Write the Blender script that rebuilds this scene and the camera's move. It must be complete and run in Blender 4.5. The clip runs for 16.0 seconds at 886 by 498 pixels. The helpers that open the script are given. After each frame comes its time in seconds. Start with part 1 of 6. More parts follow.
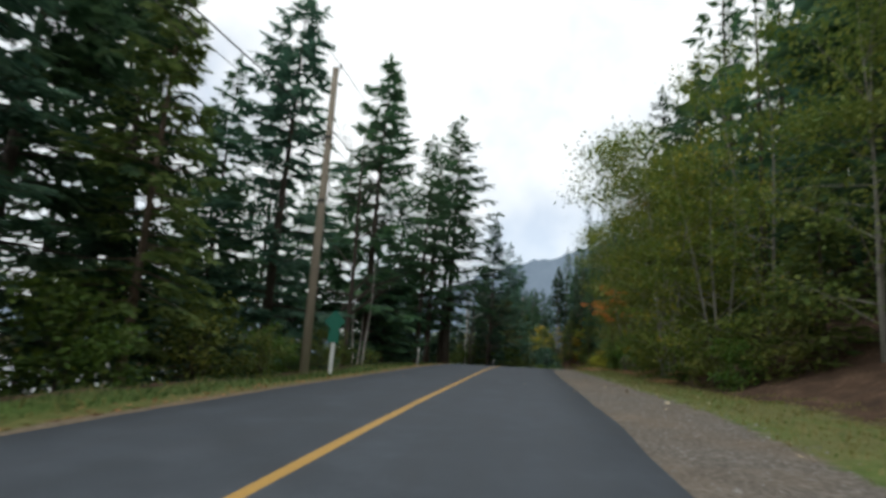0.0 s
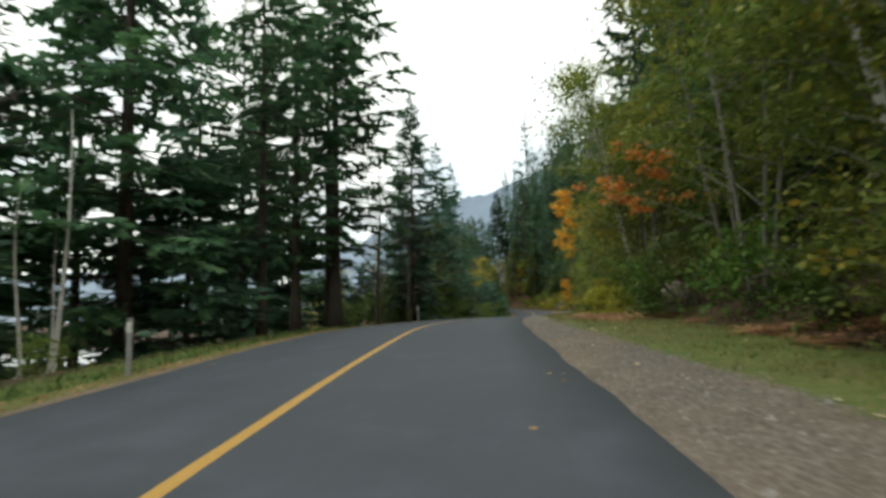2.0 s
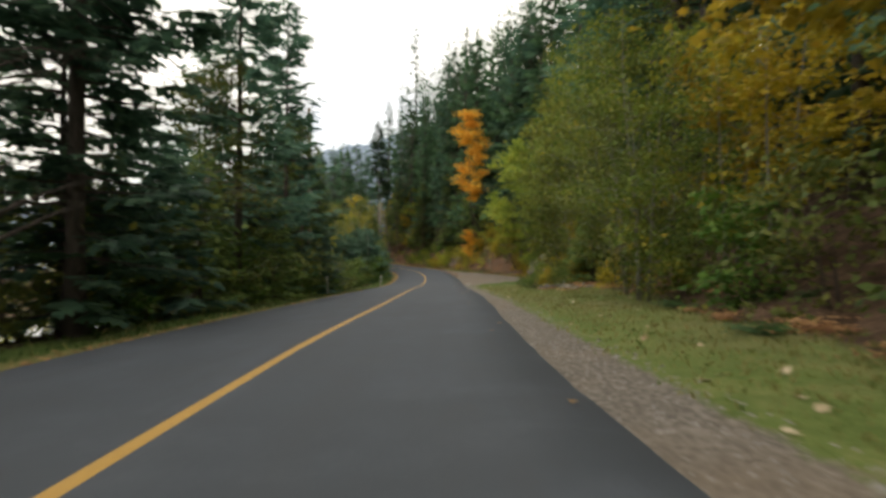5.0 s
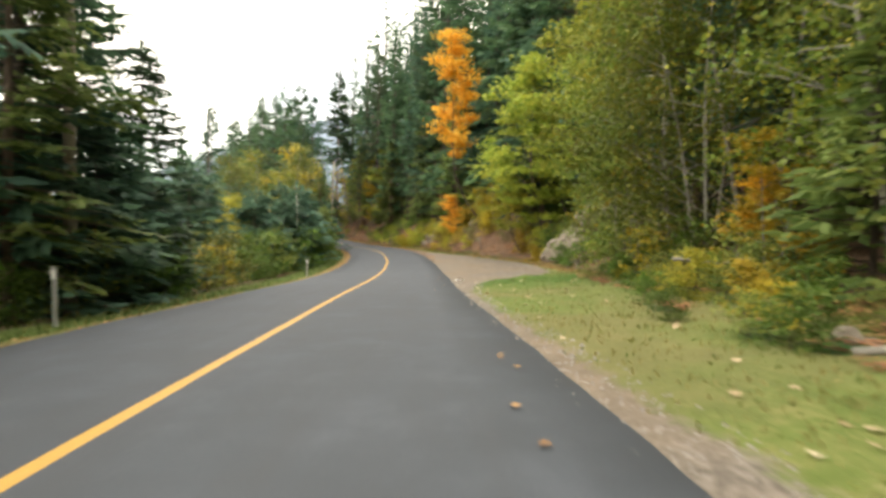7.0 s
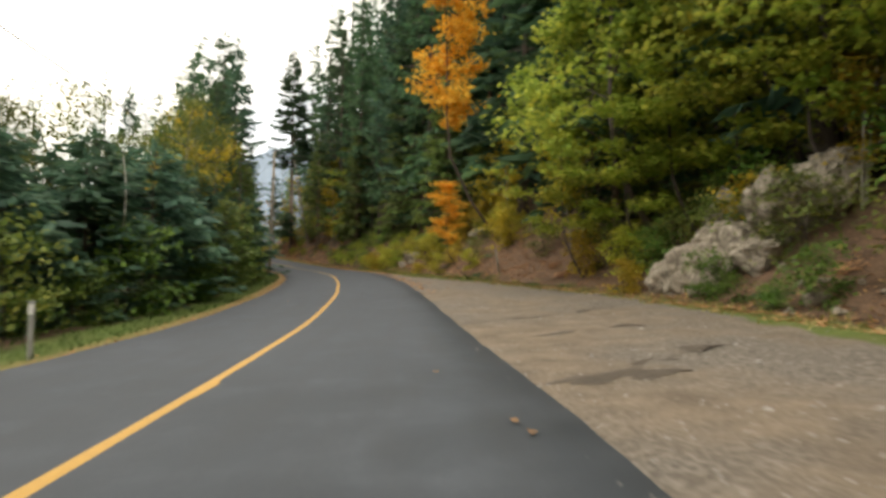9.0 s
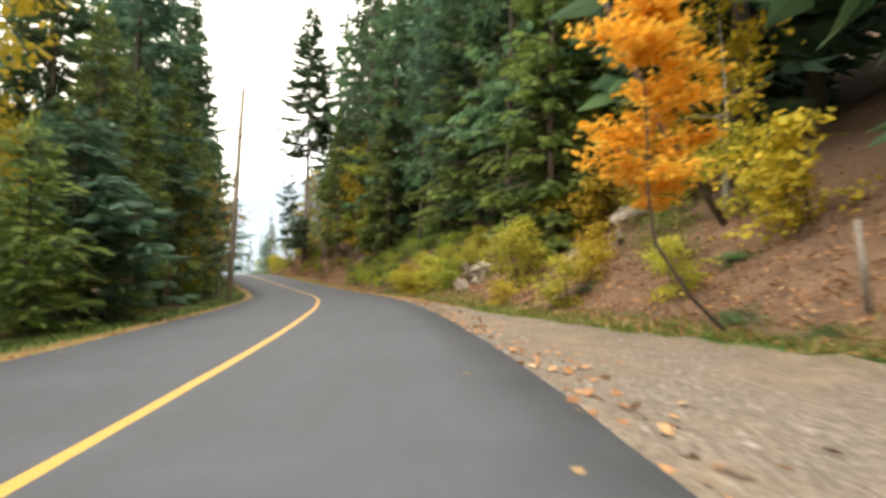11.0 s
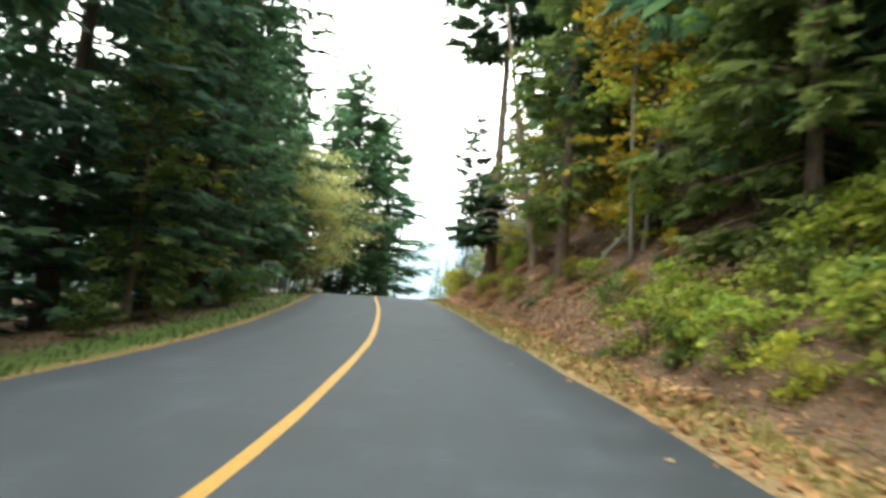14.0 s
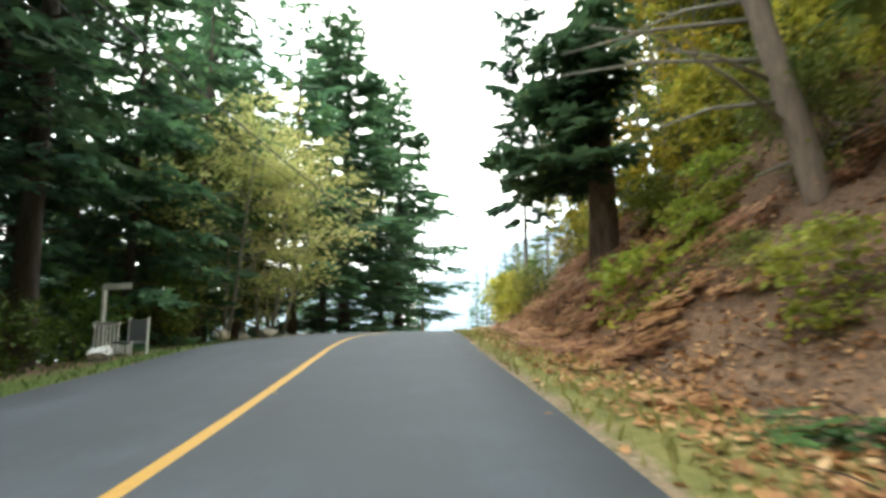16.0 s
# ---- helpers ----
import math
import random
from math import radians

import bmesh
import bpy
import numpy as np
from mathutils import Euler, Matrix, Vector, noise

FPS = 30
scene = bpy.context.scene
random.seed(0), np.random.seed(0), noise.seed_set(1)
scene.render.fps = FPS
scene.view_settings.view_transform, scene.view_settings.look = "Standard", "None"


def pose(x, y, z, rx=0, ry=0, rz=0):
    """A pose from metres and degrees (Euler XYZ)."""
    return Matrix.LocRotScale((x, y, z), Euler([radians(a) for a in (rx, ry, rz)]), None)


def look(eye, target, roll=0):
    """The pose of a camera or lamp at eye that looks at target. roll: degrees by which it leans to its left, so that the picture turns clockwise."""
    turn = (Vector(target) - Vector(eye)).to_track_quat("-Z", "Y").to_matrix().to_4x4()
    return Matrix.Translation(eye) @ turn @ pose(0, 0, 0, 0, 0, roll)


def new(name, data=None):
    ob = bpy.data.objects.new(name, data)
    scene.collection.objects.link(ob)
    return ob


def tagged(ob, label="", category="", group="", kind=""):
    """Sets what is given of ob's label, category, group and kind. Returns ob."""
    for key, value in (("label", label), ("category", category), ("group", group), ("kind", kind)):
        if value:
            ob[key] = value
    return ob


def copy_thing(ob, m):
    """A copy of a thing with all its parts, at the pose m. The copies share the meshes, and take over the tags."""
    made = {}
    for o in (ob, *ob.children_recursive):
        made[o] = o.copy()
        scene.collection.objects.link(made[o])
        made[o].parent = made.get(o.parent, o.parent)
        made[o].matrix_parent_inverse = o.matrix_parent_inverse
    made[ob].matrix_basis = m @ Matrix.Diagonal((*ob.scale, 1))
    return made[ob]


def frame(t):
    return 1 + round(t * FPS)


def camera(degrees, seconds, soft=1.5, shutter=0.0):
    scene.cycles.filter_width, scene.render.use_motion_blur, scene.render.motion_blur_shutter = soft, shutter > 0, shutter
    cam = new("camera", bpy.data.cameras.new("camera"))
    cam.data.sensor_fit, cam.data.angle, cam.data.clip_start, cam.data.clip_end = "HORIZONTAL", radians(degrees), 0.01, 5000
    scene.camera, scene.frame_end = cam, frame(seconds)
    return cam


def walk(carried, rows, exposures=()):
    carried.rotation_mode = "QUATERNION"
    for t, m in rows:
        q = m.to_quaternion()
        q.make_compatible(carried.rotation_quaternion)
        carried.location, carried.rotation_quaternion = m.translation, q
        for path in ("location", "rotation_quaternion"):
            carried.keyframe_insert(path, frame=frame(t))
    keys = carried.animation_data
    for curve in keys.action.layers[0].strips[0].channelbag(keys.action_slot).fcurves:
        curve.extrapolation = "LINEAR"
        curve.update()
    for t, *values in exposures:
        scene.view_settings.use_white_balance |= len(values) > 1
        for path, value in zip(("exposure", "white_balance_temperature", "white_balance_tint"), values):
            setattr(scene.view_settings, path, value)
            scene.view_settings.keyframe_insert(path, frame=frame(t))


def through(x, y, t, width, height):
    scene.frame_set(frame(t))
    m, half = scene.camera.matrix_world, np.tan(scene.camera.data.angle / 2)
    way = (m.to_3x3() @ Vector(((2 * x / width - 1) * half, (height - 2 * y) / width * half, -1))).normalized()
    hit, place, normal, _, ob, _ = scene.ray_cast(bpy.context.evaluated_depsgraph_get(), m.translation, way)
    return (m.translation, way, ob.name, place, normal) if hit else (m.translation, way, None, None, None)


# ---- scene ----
LENS = 75.53


def aim(x, y, z, yaw, pitch, roll):
    """The camera's pose: yaw to the left, pitch up, roll as look() takes it, in degrees."""
    return pose(x, y, z, 90 + pitch, 0, yaw) @ pose(0, 0, 0, 0, 0, roll)


# seconds, place, yaw, pitch, roll of the camera in the car
PATH = [
    (0, -0, -0, 0, 8.01, 10.86, 4.25), (0.5, 0.15, 5.53, 0.24, 6.63, 8.23, 0.63), (1, 0.21, 10.93, 0.43, 4.17, 6.24, -1.53),
    (1.5, 0.25, 16.14, 0.56, 2.05, 5.48, -1.36), (2, 0.32, 21.21, 0.68, 1.44, 5.2, -1.29), (2.5, 0.38, 26.08, 0.79, 2.15, 3.32, -1.15),
    (3, 0.49, 30.82, 0.94, -0.77, 2.09, -4.48), (3.5, 0.65, 35.54, 1.03, -2.96, 2.83, -4.89), (4, 0.91, 40.45, 1.06, -8.75, 4.39, -2.98),
    (4.5, 1.47, 45.57, 0.98, -9.16, 2.45, -1.19), (4.7, 1.76, 47.68, 0.95, -10.19, 0.72, 0.17), (5.2, 2.62, 53.04, 0.89, -10.94, 0.33, 0.2),
    (5.7, 3.66, 58.45, 0.78, -11.69, -0.06, 0.23), (6.2, 4.78, 63.9, 0.61, -12.44, -0.45, 0.27), (6.8, 6.12, 70.51, 0.43, -13.34, -0.92, 0.31),
    (7, 6.55, 72.73, 0.37, -13.45, -1.6, 1.38), (7.5, 7.58, 78.28, 0.16, -16.24, 6.18, 1.37), (8, 8.55, 83.81, -0.07, -13.88, 6.1, 2.7),
    (8.5, 9.59, 89.22, -0.28, -15.06, 3.31, -0.15), (9, 10.72, 94.53, -0.45, -15.91, 0.97, 0.85), (9.2, 11.15, 96.66, -0.54, -16.33, 3.5, 1.02),
    (9.7, 12.25, 102.16, -0.76, -14.97, 3.43, 1.13), (10.2, 13.38, 108.09, -0.89, -13.62, 3.36, 1.23), (10.8, 14.69, 115.79, -0.89, -11.99, 3.27, 1.35),
    (11.3, 15.6, 122.63, -0.83, -10.64, 3.2, 1.45), (11.5, 15.9, 125.43, -0.79, -10.3, 3.31, 1.7), (12, 16.46, 132.51, -0.71, -8.13, 5.37, 3.75),
    (12.5, 16.63, 139.45, -0.68, -3.34, 5.27, 5.52), (13, 16.49, 145.84, -0.7, 3.82, 7.48, 6.24), (13.5, 16.12, 151.6, -0.72, 7.54, 4.96, 5.58),
    (14, 15.53, 156.99, -0.73, 10.62, 5.49, 5.34), (14.5, 14.87, 162.19, -0.66, 10.82, 5.87, 4.61), (15, 13.99, 167.11, -0.54, 11.38, 6.48, 1.91),
    (15.5, 12.97, 171.66, -0.38, 11.76, 6.99, 1.53), (16, 12.01, 175.5, -0.23, 14.33, 7.42, -0.09),
]

cam = camera(LENS, 16.0, soft=3.3, shutter=0.25)
walk(cam, [(row[0], aim(*row[1:])) for row in PATH],
     [(0, -1.75, 6000, 8), (.5, -2.25, 5850, -2), (1.0, -2.05, 6000, 2), (1.5, -1.6, 6050, 3), (2.2, -1.15, 6450, 4), (2.6, -1.0, 6600, 5), (3.0, -.65, 6950, 9), (3.5, -.62, 6950, 10),
      (4.0, -.57, 6950, 10), (4.5, -1.5, 6900, 11), (5.5, -.5, 6850, 10), (6.8, .0, 7250, 11), (7.5, .05, 7250, 12), (8.0, -1.05, 6950, 10), (8.5, -1.1, 7100, 12), (9.0, -.65, 7150, 11),
      (10.2, .0, 7100, 12), (11.3, .32, 7300, 14), (12.5, .4, 7250, 10), (13.2, .4, 6850, 6), (14, .46, 6400, 2), (14.5, .42, 6400, 2), (15.2, .45, 6350, 4), (16, .55, 6300, 4)])

# ---- sky and light: a bright overcast autumn day with thin breaks in the cloud ----
SUN_HIGH, SUN_WAY = radians(58), radians(-132)         # behind the car, over the lake
world = bpy.data.worlds.new("overcast_sky")
scene.world = world
world.use_nodes = True
wn, wl = world.node_tree.nodes, world.node_tree.links
wn.clear()
sky = wn.new("ShaderNodeTexSky")
sky.sky_type, sky.sun_disc, sky.sun_elevation, sky.sun_rotation = "NISHITA", False, SUN_HIGH, SUN_WAY
clear = wn.new("ShaderNodeBackground")
clear.inputs["Strength"].default_value = .48
wl.new(sky.outputs[0], clear.inputs["Color"])
cloud = wn.new("ShaderNodeBackground")
cloud.inputs["Color"].default_value = (1, .98, .925, 1)
cloud.inputs["Strength"].default_value = 3.9
where = wn.new("ShaderNodeTexCoord")
puffs = wn.new("ShaderNodeTexNoise")
puffs.inputs["Scale"].default_value, puffs.inputs["Detail"].default_value, puffs.inputs["Roughness"].default_value = 2.2, 6, .55
wl.new(where.outputs["Generated"], puffs.inputs["Vector"])
cover = wn.new("ShaderNodeMapRange")
cover.inputs["From Min"].default_value, cover.inputs["From Max"].default_value = .36, .52
cover.inputs["To Min"].default_value = .5
wl.new(puffs.outputs["Fac"], cover.inputs["Value"])
mixed = wn.new("ShaderNodeMixShader")
wl.new(cover.outputs[0], mixed.inputs[0])
wl.new(clear.outputs[0], mixed.inputs[1])
wl.new(cloud.outputs[0], mixed.inputs[2])
wout = wn.new("ShaderNodeOutputWorld")
wl.new(mixed.outputs[0], wout.inputs[0])

sun = new("sun", bpy.data.lights.new("sun", "SUN"))
sun.data.energy, sun.data.angle, sun.data.color = .7, radians(20), (1, .94, .84)
way = Vector((math.sin(SUN_WAY) * math.cos(SUN_HIGH), math.cos(SUN_WAY) * math.cos(SUN_HIGH), math.sin(SUN_HIGH)))
sun.matrix_world = look(way * 100, (0, 0, 0))


# ---- the lie of the land: everything follows the road's centre line ----
ROAD_Y = [-80, -40, 0, 10, 20, 30, 40, 50, 60, 70, 80, 90, 100, 110, 120, 130, 140, 150, 160, 170, 180, 190, 205, 230, 280]
ROAD_X = [-3.4, -2.7, -2.03, -1.77, -1.65, -1.46, -1.06, 0.04, 1.8, 3.89, 5.77, 7.58, 9.63, 11.55, 13.19, 14.25, 14.79, 14.71, 13.8, 11.67, 8.81, 5.51, 1.7, -0.5, -14]
ROAD_Z = [-3.2, -2.6, -1.25, -0.83, -0.6, -0.33, -0.16, -0.31, -0.5, -0.79, -1.14, -1.55, -1.93, -2.18, -2.11, -1.98, -1.93, -1.96, -1.97, -1.7, -1.17, -0.63, -0.62, -2.2, -6]
LAKE_Z = -6.5


def smooth_rows(rows, values):
    """A smooth table, every half metre, of a value given at some distances along the road."""
    y = np.arange(rows[0], rows[-1] + .5, .5)
    v = np.interp(y, rows, values)
    k = np.hanning(25)
    return y, np.convolve(np.pad(v, 12, mode="edge"), k / k.sum(), "valid")


TABLE_Y, TABLE_X = smooth_rows(ROAD_Y, ROAD_X)
TABLE_Z = smooth_rows(ROAD_Y, ROAD_Z)[1] - .035


def road_x(y): return np.interp(y, TABLE_Y, TABLE_X)
def road_z(y): return np.interp(y, TABLE_Y, TABLE_Z)
def heading(y): return np.arctan((road_x(y + 1.5) - road_x(y - 1.5)) / 3)      # to the right of +y
def bank(y): return np.interp(y, [0, 30, 90, 130, 160, 190, 220], [.012, .02, .035, .043, .045, .03, .0])
def foot(y): return np.interp(y, [-40, 0, 15, 25, 60, 70, 80, 88, 95, 100, 112, 118, 126, 134, 142, 155, 220], [8, 8, 8, 7.6, 7.4, 9, 10.6, 11.4, 11.2, 11.2, 11.5, 10.3, 8.0, 6.4, 5.2, 4.5, 4.5])
def rise(y): return np.interp(y, [0, 20, 60, 90, 105, 115, 130, 145, 152, 170, 178, 184, 192, 200, 240], [.55, .4, .42, .5, .75, .7, .62, .62, .75, .88, .92, 1.12, 1.12, .9, .3])


def wobble(x, y, size):
    return np.sin(x / size + 1.3) * np.sin(y / size * 1.13 + .4) + .5 * np.sin(x / size * 2.3 + y / size * 1.9 + 2)


def ground_z(x, y):
    """The height of the ground at any place."""
    x, y = np.asarray(x, float), np.asarray(y, float)
    u = (x - road_x(y)) * np.cos(heading(y))
    z = road_z(y) + bank(y) * np.clip(u, -4, 4)
    r = np.maximum(u - 3.5, 0)
    f, s = foot(y), rise(y)
    up = .04 * np.minimum(r, f - 3.5)
    b = np.maximum(u - f, 0)
    up = up + s * (np.sqrt(b * b + .25) - .5) * np.clip(b, 0, 1) ** .5
    over = np.maximum(b - 9, 0)
    up = up - (s - .48) * over - .2 * np.maximum(b - 90, 0) - .22 * np.maximum(b - 260, 0)
    left = np.maximum(-u - 3.4, 0)
    shore = np.clip((y - 95) / 40, 0, 1)
    slope = .36 * (1 - shore) + .16 * shore
    depth = 8.5 * (1 - shore) + 3.2 * shore
    down = .05 * np.minimum(left, 3) + slope * np.maximum(left - 3, 0)
    down = depth * (1 - np.exp(-down / depth))
    near = np.clip((np.abs(u) - 3.6) / 4, 0, 1)
    rough = near * (.10 * wobble(x, y, 1.7) + .22 * wobble(x, y, 6.1)) * np.where(u > 0, np.clip(b / 2, .12, 1), .5)
    far = np.clip((np.hypot(x, y - 90) - 700) / 600, 0, 1)
    return (z + up - down + rough) * (1 - far) + far * (LAKE_Z - 1.5)
# ---- end of the lie of the land ----



# ---- materials ----
def nodes_of(name):
    m = bpy.data.materials.new(name)
    m.use_nodes = True
    t = m.node_tree
    return m, t, t.nodes["Principled BSDF"], t.nodes["Material Output"]


def add(t, kind, **values):
    n = t.nodes.new("ShaderNode" + kind)
    for key, v in values.items():
        n.inputs[key.replace("_", " ")].default_value = v
    return n


def noise_at(t, scale, detail=5, rough=.6, vector=None):
    n = add(t, "TexNoise", Scale=scale, Detail=detail, Roughness=rough)
    if vector is None:
        vector = add(t, "TexCoord").outputs["Object"]
    t.links.new(vector, n.inputs["Vector"])
    return n.outputs["Fac"]


def ramp(t, fac, stops, ease="LINEAR"):
    n = t.nodes.new("ShaderNodeValToRGB")
    n.color_ramp.interpolation = ease
    e = n.color_ramp.elements
    while len(e) < len(stops):
        e.new(.5)
    for el, (at, col) in zip(e, stops):
        el.position, el.color = at, (*col, 1)
    t.links.new(fac, n.inputs["Fac"])
    return n.outputs["Color"]


def mix(t, fac, a, b, blend="MIX"):
    n = t.nodes.new("ShaderNodeMix")
    n.data_type, n.blend_type = "RGBA", blend
    for socket, v in ((n.inputs[0], fac), (n.inputs[6], a), (n.inputs[7], b)):
        if isinstance(v, (int, float)):
            socket.default_value = v
        elif isinstance(v, tuple):
            socket.default_value = (*v, 1)
        else:
            t.links.new(v, socket)
    return n.outputs[2]


def bump(t, bsdf, height, strength, distance=.02):
    b = add(t, "Bump", Strength=strength, Distance=distance)
    t.links.new(height, b.inputs["Height"])
    t.links.new(b.outputs[0], bsdf.inputs["Normal"])


def value(t, fac, lo, hi, a=0.0, b=1.0):
    n = add(t, "MapRange")
    for key, v in (("From Min", lo), ("From Max", hi), ("To Min", a), ("To Max", b)):
        n.inputs[key].default_value = v
    t.links.new(fac, n.inputs["Value"])
    return n.outputs[0]


def plain(name, dark, light, scale, rough=.8, metal=0.0, relief=.3, distance=.01, stretch=None):
    """A surface that varies between two colours at two scales, with fine relief."""
    m, t, b, _ = nodes_of(name)
    vec = None
    if stretch:
        mp = add(t, "Mapping", Scale=stretch)
        t.links.new(add(t, "TexCoord").outputs["Object"], mp.inputs["Vector"])
        vec = mp.outputs[0]
    big, fine = noise_at(t, scale, 4, .6, vec), noise_at(t, scale * 9, 6, .7, vec)
    both = mix(t, .5, big, fine)
    t.links.new(ramp(t, both, [(.32, dark), (.68, light)]), b.inputs["Base Color"])
    b.inputs["Roughness"].default_value, b.inputs["Metallic"].default_value = rough, metal
    bump(t, b, fine, relief, distance)
    return m


def foliage(name, stops, rough=.6, through=.25, spread=.35):
    """Leaves or needles: each leaf and each tree takes its own tone; some light comes through."""
    m, t, b, out = nodes_of(name)
    island = t.nodes.new("ShaderNodeNewGeometry").outputs["Random Per Island"]
    tree = t.nodes.new("ShaderNodeObjectInfo").outputs["Random"]
    clump = noise_at(t, .55, 3, .6)
    f = mix(t, .45, island, value(t, clump, .3, .7))
    col = ramp(t, f, stops)
    hsv = t.nodes.new("ShaderNodeHueSaturation")
    t.links.new(value(t, tree, 0, 1, 1 - spread, 1 + spread), hsv.inputs["Value"])
    t.links.new(value(t, tree, 0, 1, .485, .515), hsv.inputs["Hue"])
    t.links.new(col, hsv.inputs["Color"])
    t.links.new(hsv.outputs[0], b.inputs["Base Color"])
    b.inputs["Roughness"].default_value = rough
    b.inputs["Specular IOR Level"].default_value = .25
    tr = add(t, "BsdfTranslucent")
    t.links.new(hsv.outputs[0], tr.inputs["Color"])
    ms = t.nodes.new("ShaderNodeMixShader")
    ms.inputs[0].default_value = through
    t.links.new(b.outputs[0], ms.inputs[1])
    t.links.new(tr.outputs[0], ms.inputs[2])
    t.links.new(ms.outputs[0], out.inputs["Surface"])
    return m


FIR = foliage("fir_needles", [(.1, (.04, .082, .046)), (.5, (.082, .165, .082)), (.9, (.155, .255, .108))], through=.45)
HEMLOCK = foliage("hemlock_needles", [(.1, (.078, .13, .042)), (.5, (.165, .235, .07)), (.9, (.285, .34, .1))], through=.5)
BLUE_FIR = foliage("blue_green_needles", [(.1, (.042, .088, .064)), (.5, (.085, .172, .112)), (.9, (.155, .262, .155))], through=.45)
ALDER = foliage("alder_leaves", [(.05, (0.085, 0.145, 0.0306)), (.5, (0.17, 0.221, 0.0425)), (.8, (0.323, 0.306, 0.051)), (.98, (0.578, 0.374, 0.051))], through=.35)
OLIVE = foliage("olive_leaves", [(.05, (.088, .142, .034)), (.5, (.17, .215, .05)), (.95, (.34, .33, .075))], through=.35)
YELLOW = foliage("yellow_leaves", [(.05, (.22, .22, .03)), (.45, (.45, .36, .04)), (.95, (.62, .42, .05))], through=.4, spread=.2)
YELLOW_GREEN = foliage("yellow_green_leaves", [(.05, (.21, .265, .035)), (.5, (.46, .45, .065)), (.95, (.72, .6, .11))], through=.5, spread=.2)
PALE_YELLOW = foliage("pale_yellow_leaves", [(.05, (.34, .38, .12)), (.5, (.52, .52, .2)), (.95, (.7, .6, .28))], through=.55, spread=.12)
LIME = foliage("lime_leaves", [(.05, (.14, .22, .03)), (.5, (.29, .36, .055)), (.95, (.52, .48, .08))], through=.5, spread=.15)
ORANGE = foliage("orange_leaves", [(.05, (.60, .25, .03)), (.4, (.80, .43, .05)), (.95, (.86, .62, .13))], through=.5, spread=.06)
TAWNY = foliage("tawny_leaves", [(.05, (.28, .16, .04)), (.5, (.48, .29, .06)), (.95, (.6, .42, .1))], through=.4, spread=.15)
MAPLE_GREEN = foliage("maple_leaves", [(.05, (.12, .18, .035)), (.45, (.27, .34, .06)), (.8, (.48, .48, .08)), (.98, (.66, .5, .07))], through=.5)
RED = foliage("red_leaves", [(.05, (.56, .17, .04)), (.5, (.74, .32, .07)), (.95, (.8, .48, .12))], through=.4, spread=.12)
SHRUB = foliage("shrub_leaves", [(.05, (.045, .098, .021)), (.5, (.1, .18, .031)), (.95, (.2, .28, .05))], through=.3)
BRACKEN = foliage("bracken_fronds", [(.05, (.17, .082, .04)), (.5, (.37, .185, .088)), (.95, (.55, .33, .175))], through=.3)
GRASS = foliage("grass_blades", [(.1, (.065, .105, .022)), (.5, (.13, .175, .036)), (.9, (.27, .27, .08))], through=.3, spread=.1)
# weeds in a darker copy of the grass colours, with the verge's shade included
SHADED_WEEDS = foliage("shaded_verge_weeds", [(.1, (.035, .075, .02)), (.5, (.08, .135, .035)), (.9, (.14, .18, .055))], through=.25, spread=.1)
DRY_GRASS = foliage("dry_grass_blades", [(.1, (.17, .17, .05)), (.5, (.27, .25, .085)), (.9, (.40, .35, .15))], through=.3, spread=.1)
LITTER = foliage("fallen_leaves", [(.05, (.14, .075, .04)), (.4, (.35, .18, .075)), (.7, (.52, .31, .135)), (.97, (.66, .52, .31))], rough=.7, through=.1, spread=.1)
PALE_LEAVES = foliage("pale_fallen_leaves", [(.05, (.36, .27, .14)), (.5, (.52, .43, .26)), (.95, (.68, .6, .42))], rough=.7, through=.1, spread=.1)
MOSS_FERN = foliage("sword_fern_fronds", [(.1, (.022, .055, .018)), (.5, (.05, .105, .03)), (.9, (.10, .165, .05))])

BARK = plain("fir_bark", (.04, .033, .027), (.14, .112, .09), 2.2, .95, 0, .8, .04, (6, 6, 1))
RED_BARK = plain("furrowed_brown_bark", (.055, .042, .034), (.40, .285, .21), 1.5, .95, 0, 1.0, .08, (6, 6, 1.8))
ALDER_BARK = plain("grey_alder_bark", (.12, .11, .09), (.38, .36, .31), 3.0, .9, 0, .4, .01, (3, 3, 8))
WHITE_BARK = plain("bleached_bark", (.42, .40, .36), (.74, .71, .65), 3.0, .9, 0, .4, .01, (4, 4, 2))
GREY_WOOD = plain("weathered_pole_wood", (.2, .165, .125), (.45, .385, .3), 1.5, .9, 0, .5, .01, (14, 14, .7))
WHITE_PAINT = plain("white_paint", (.74, .74, .72), (.85, .85, .83), 4, .6, 0, .1, .003)
GREEN_PAINT = plain("green_sign_paint", (.004, .12, .075), (.008, .17, .105), 3, .5, 0, .05, .002)
GREY_PLASTIC = plain("grey_post_plastic", (.22, .22, .21), (.38, .38, .36), 5, .6, 0, .1, .002)
REFLECTOR = plain("reflector", (.55, .55, .52), (.75, .75, .7), 9, .3, 0, .1, .001)
DARK_METAL = plain("dark_metal", (.03, .03, .03), (.08, .08, .08), 5, .5, .6, .1, .002)
WIRE = plain("black_cable", (.012, .012, .013), (.025, .025, .026), 5, .6, 0, .1, .001)
CERAMIC = plain("pale_insulator", (.5, .5, .5), (.7, .7, .7), 5, .3, 0, .05, .001)
BROWN_WOOD = plain("dark_wood", (.04, .03, .025), (.11, .085, .065), 3, .85, 0, .3, .005)
GREY_PANEL = plain("grey_panel", (.10, .11, .12), (.17, .18, .19), 3, .7, 0, .1, .003)
PALE_STONE = plain("pale_stone", (.46, .45, .42), (.7, .68, .64), 6, .9, 0, .5, .01)
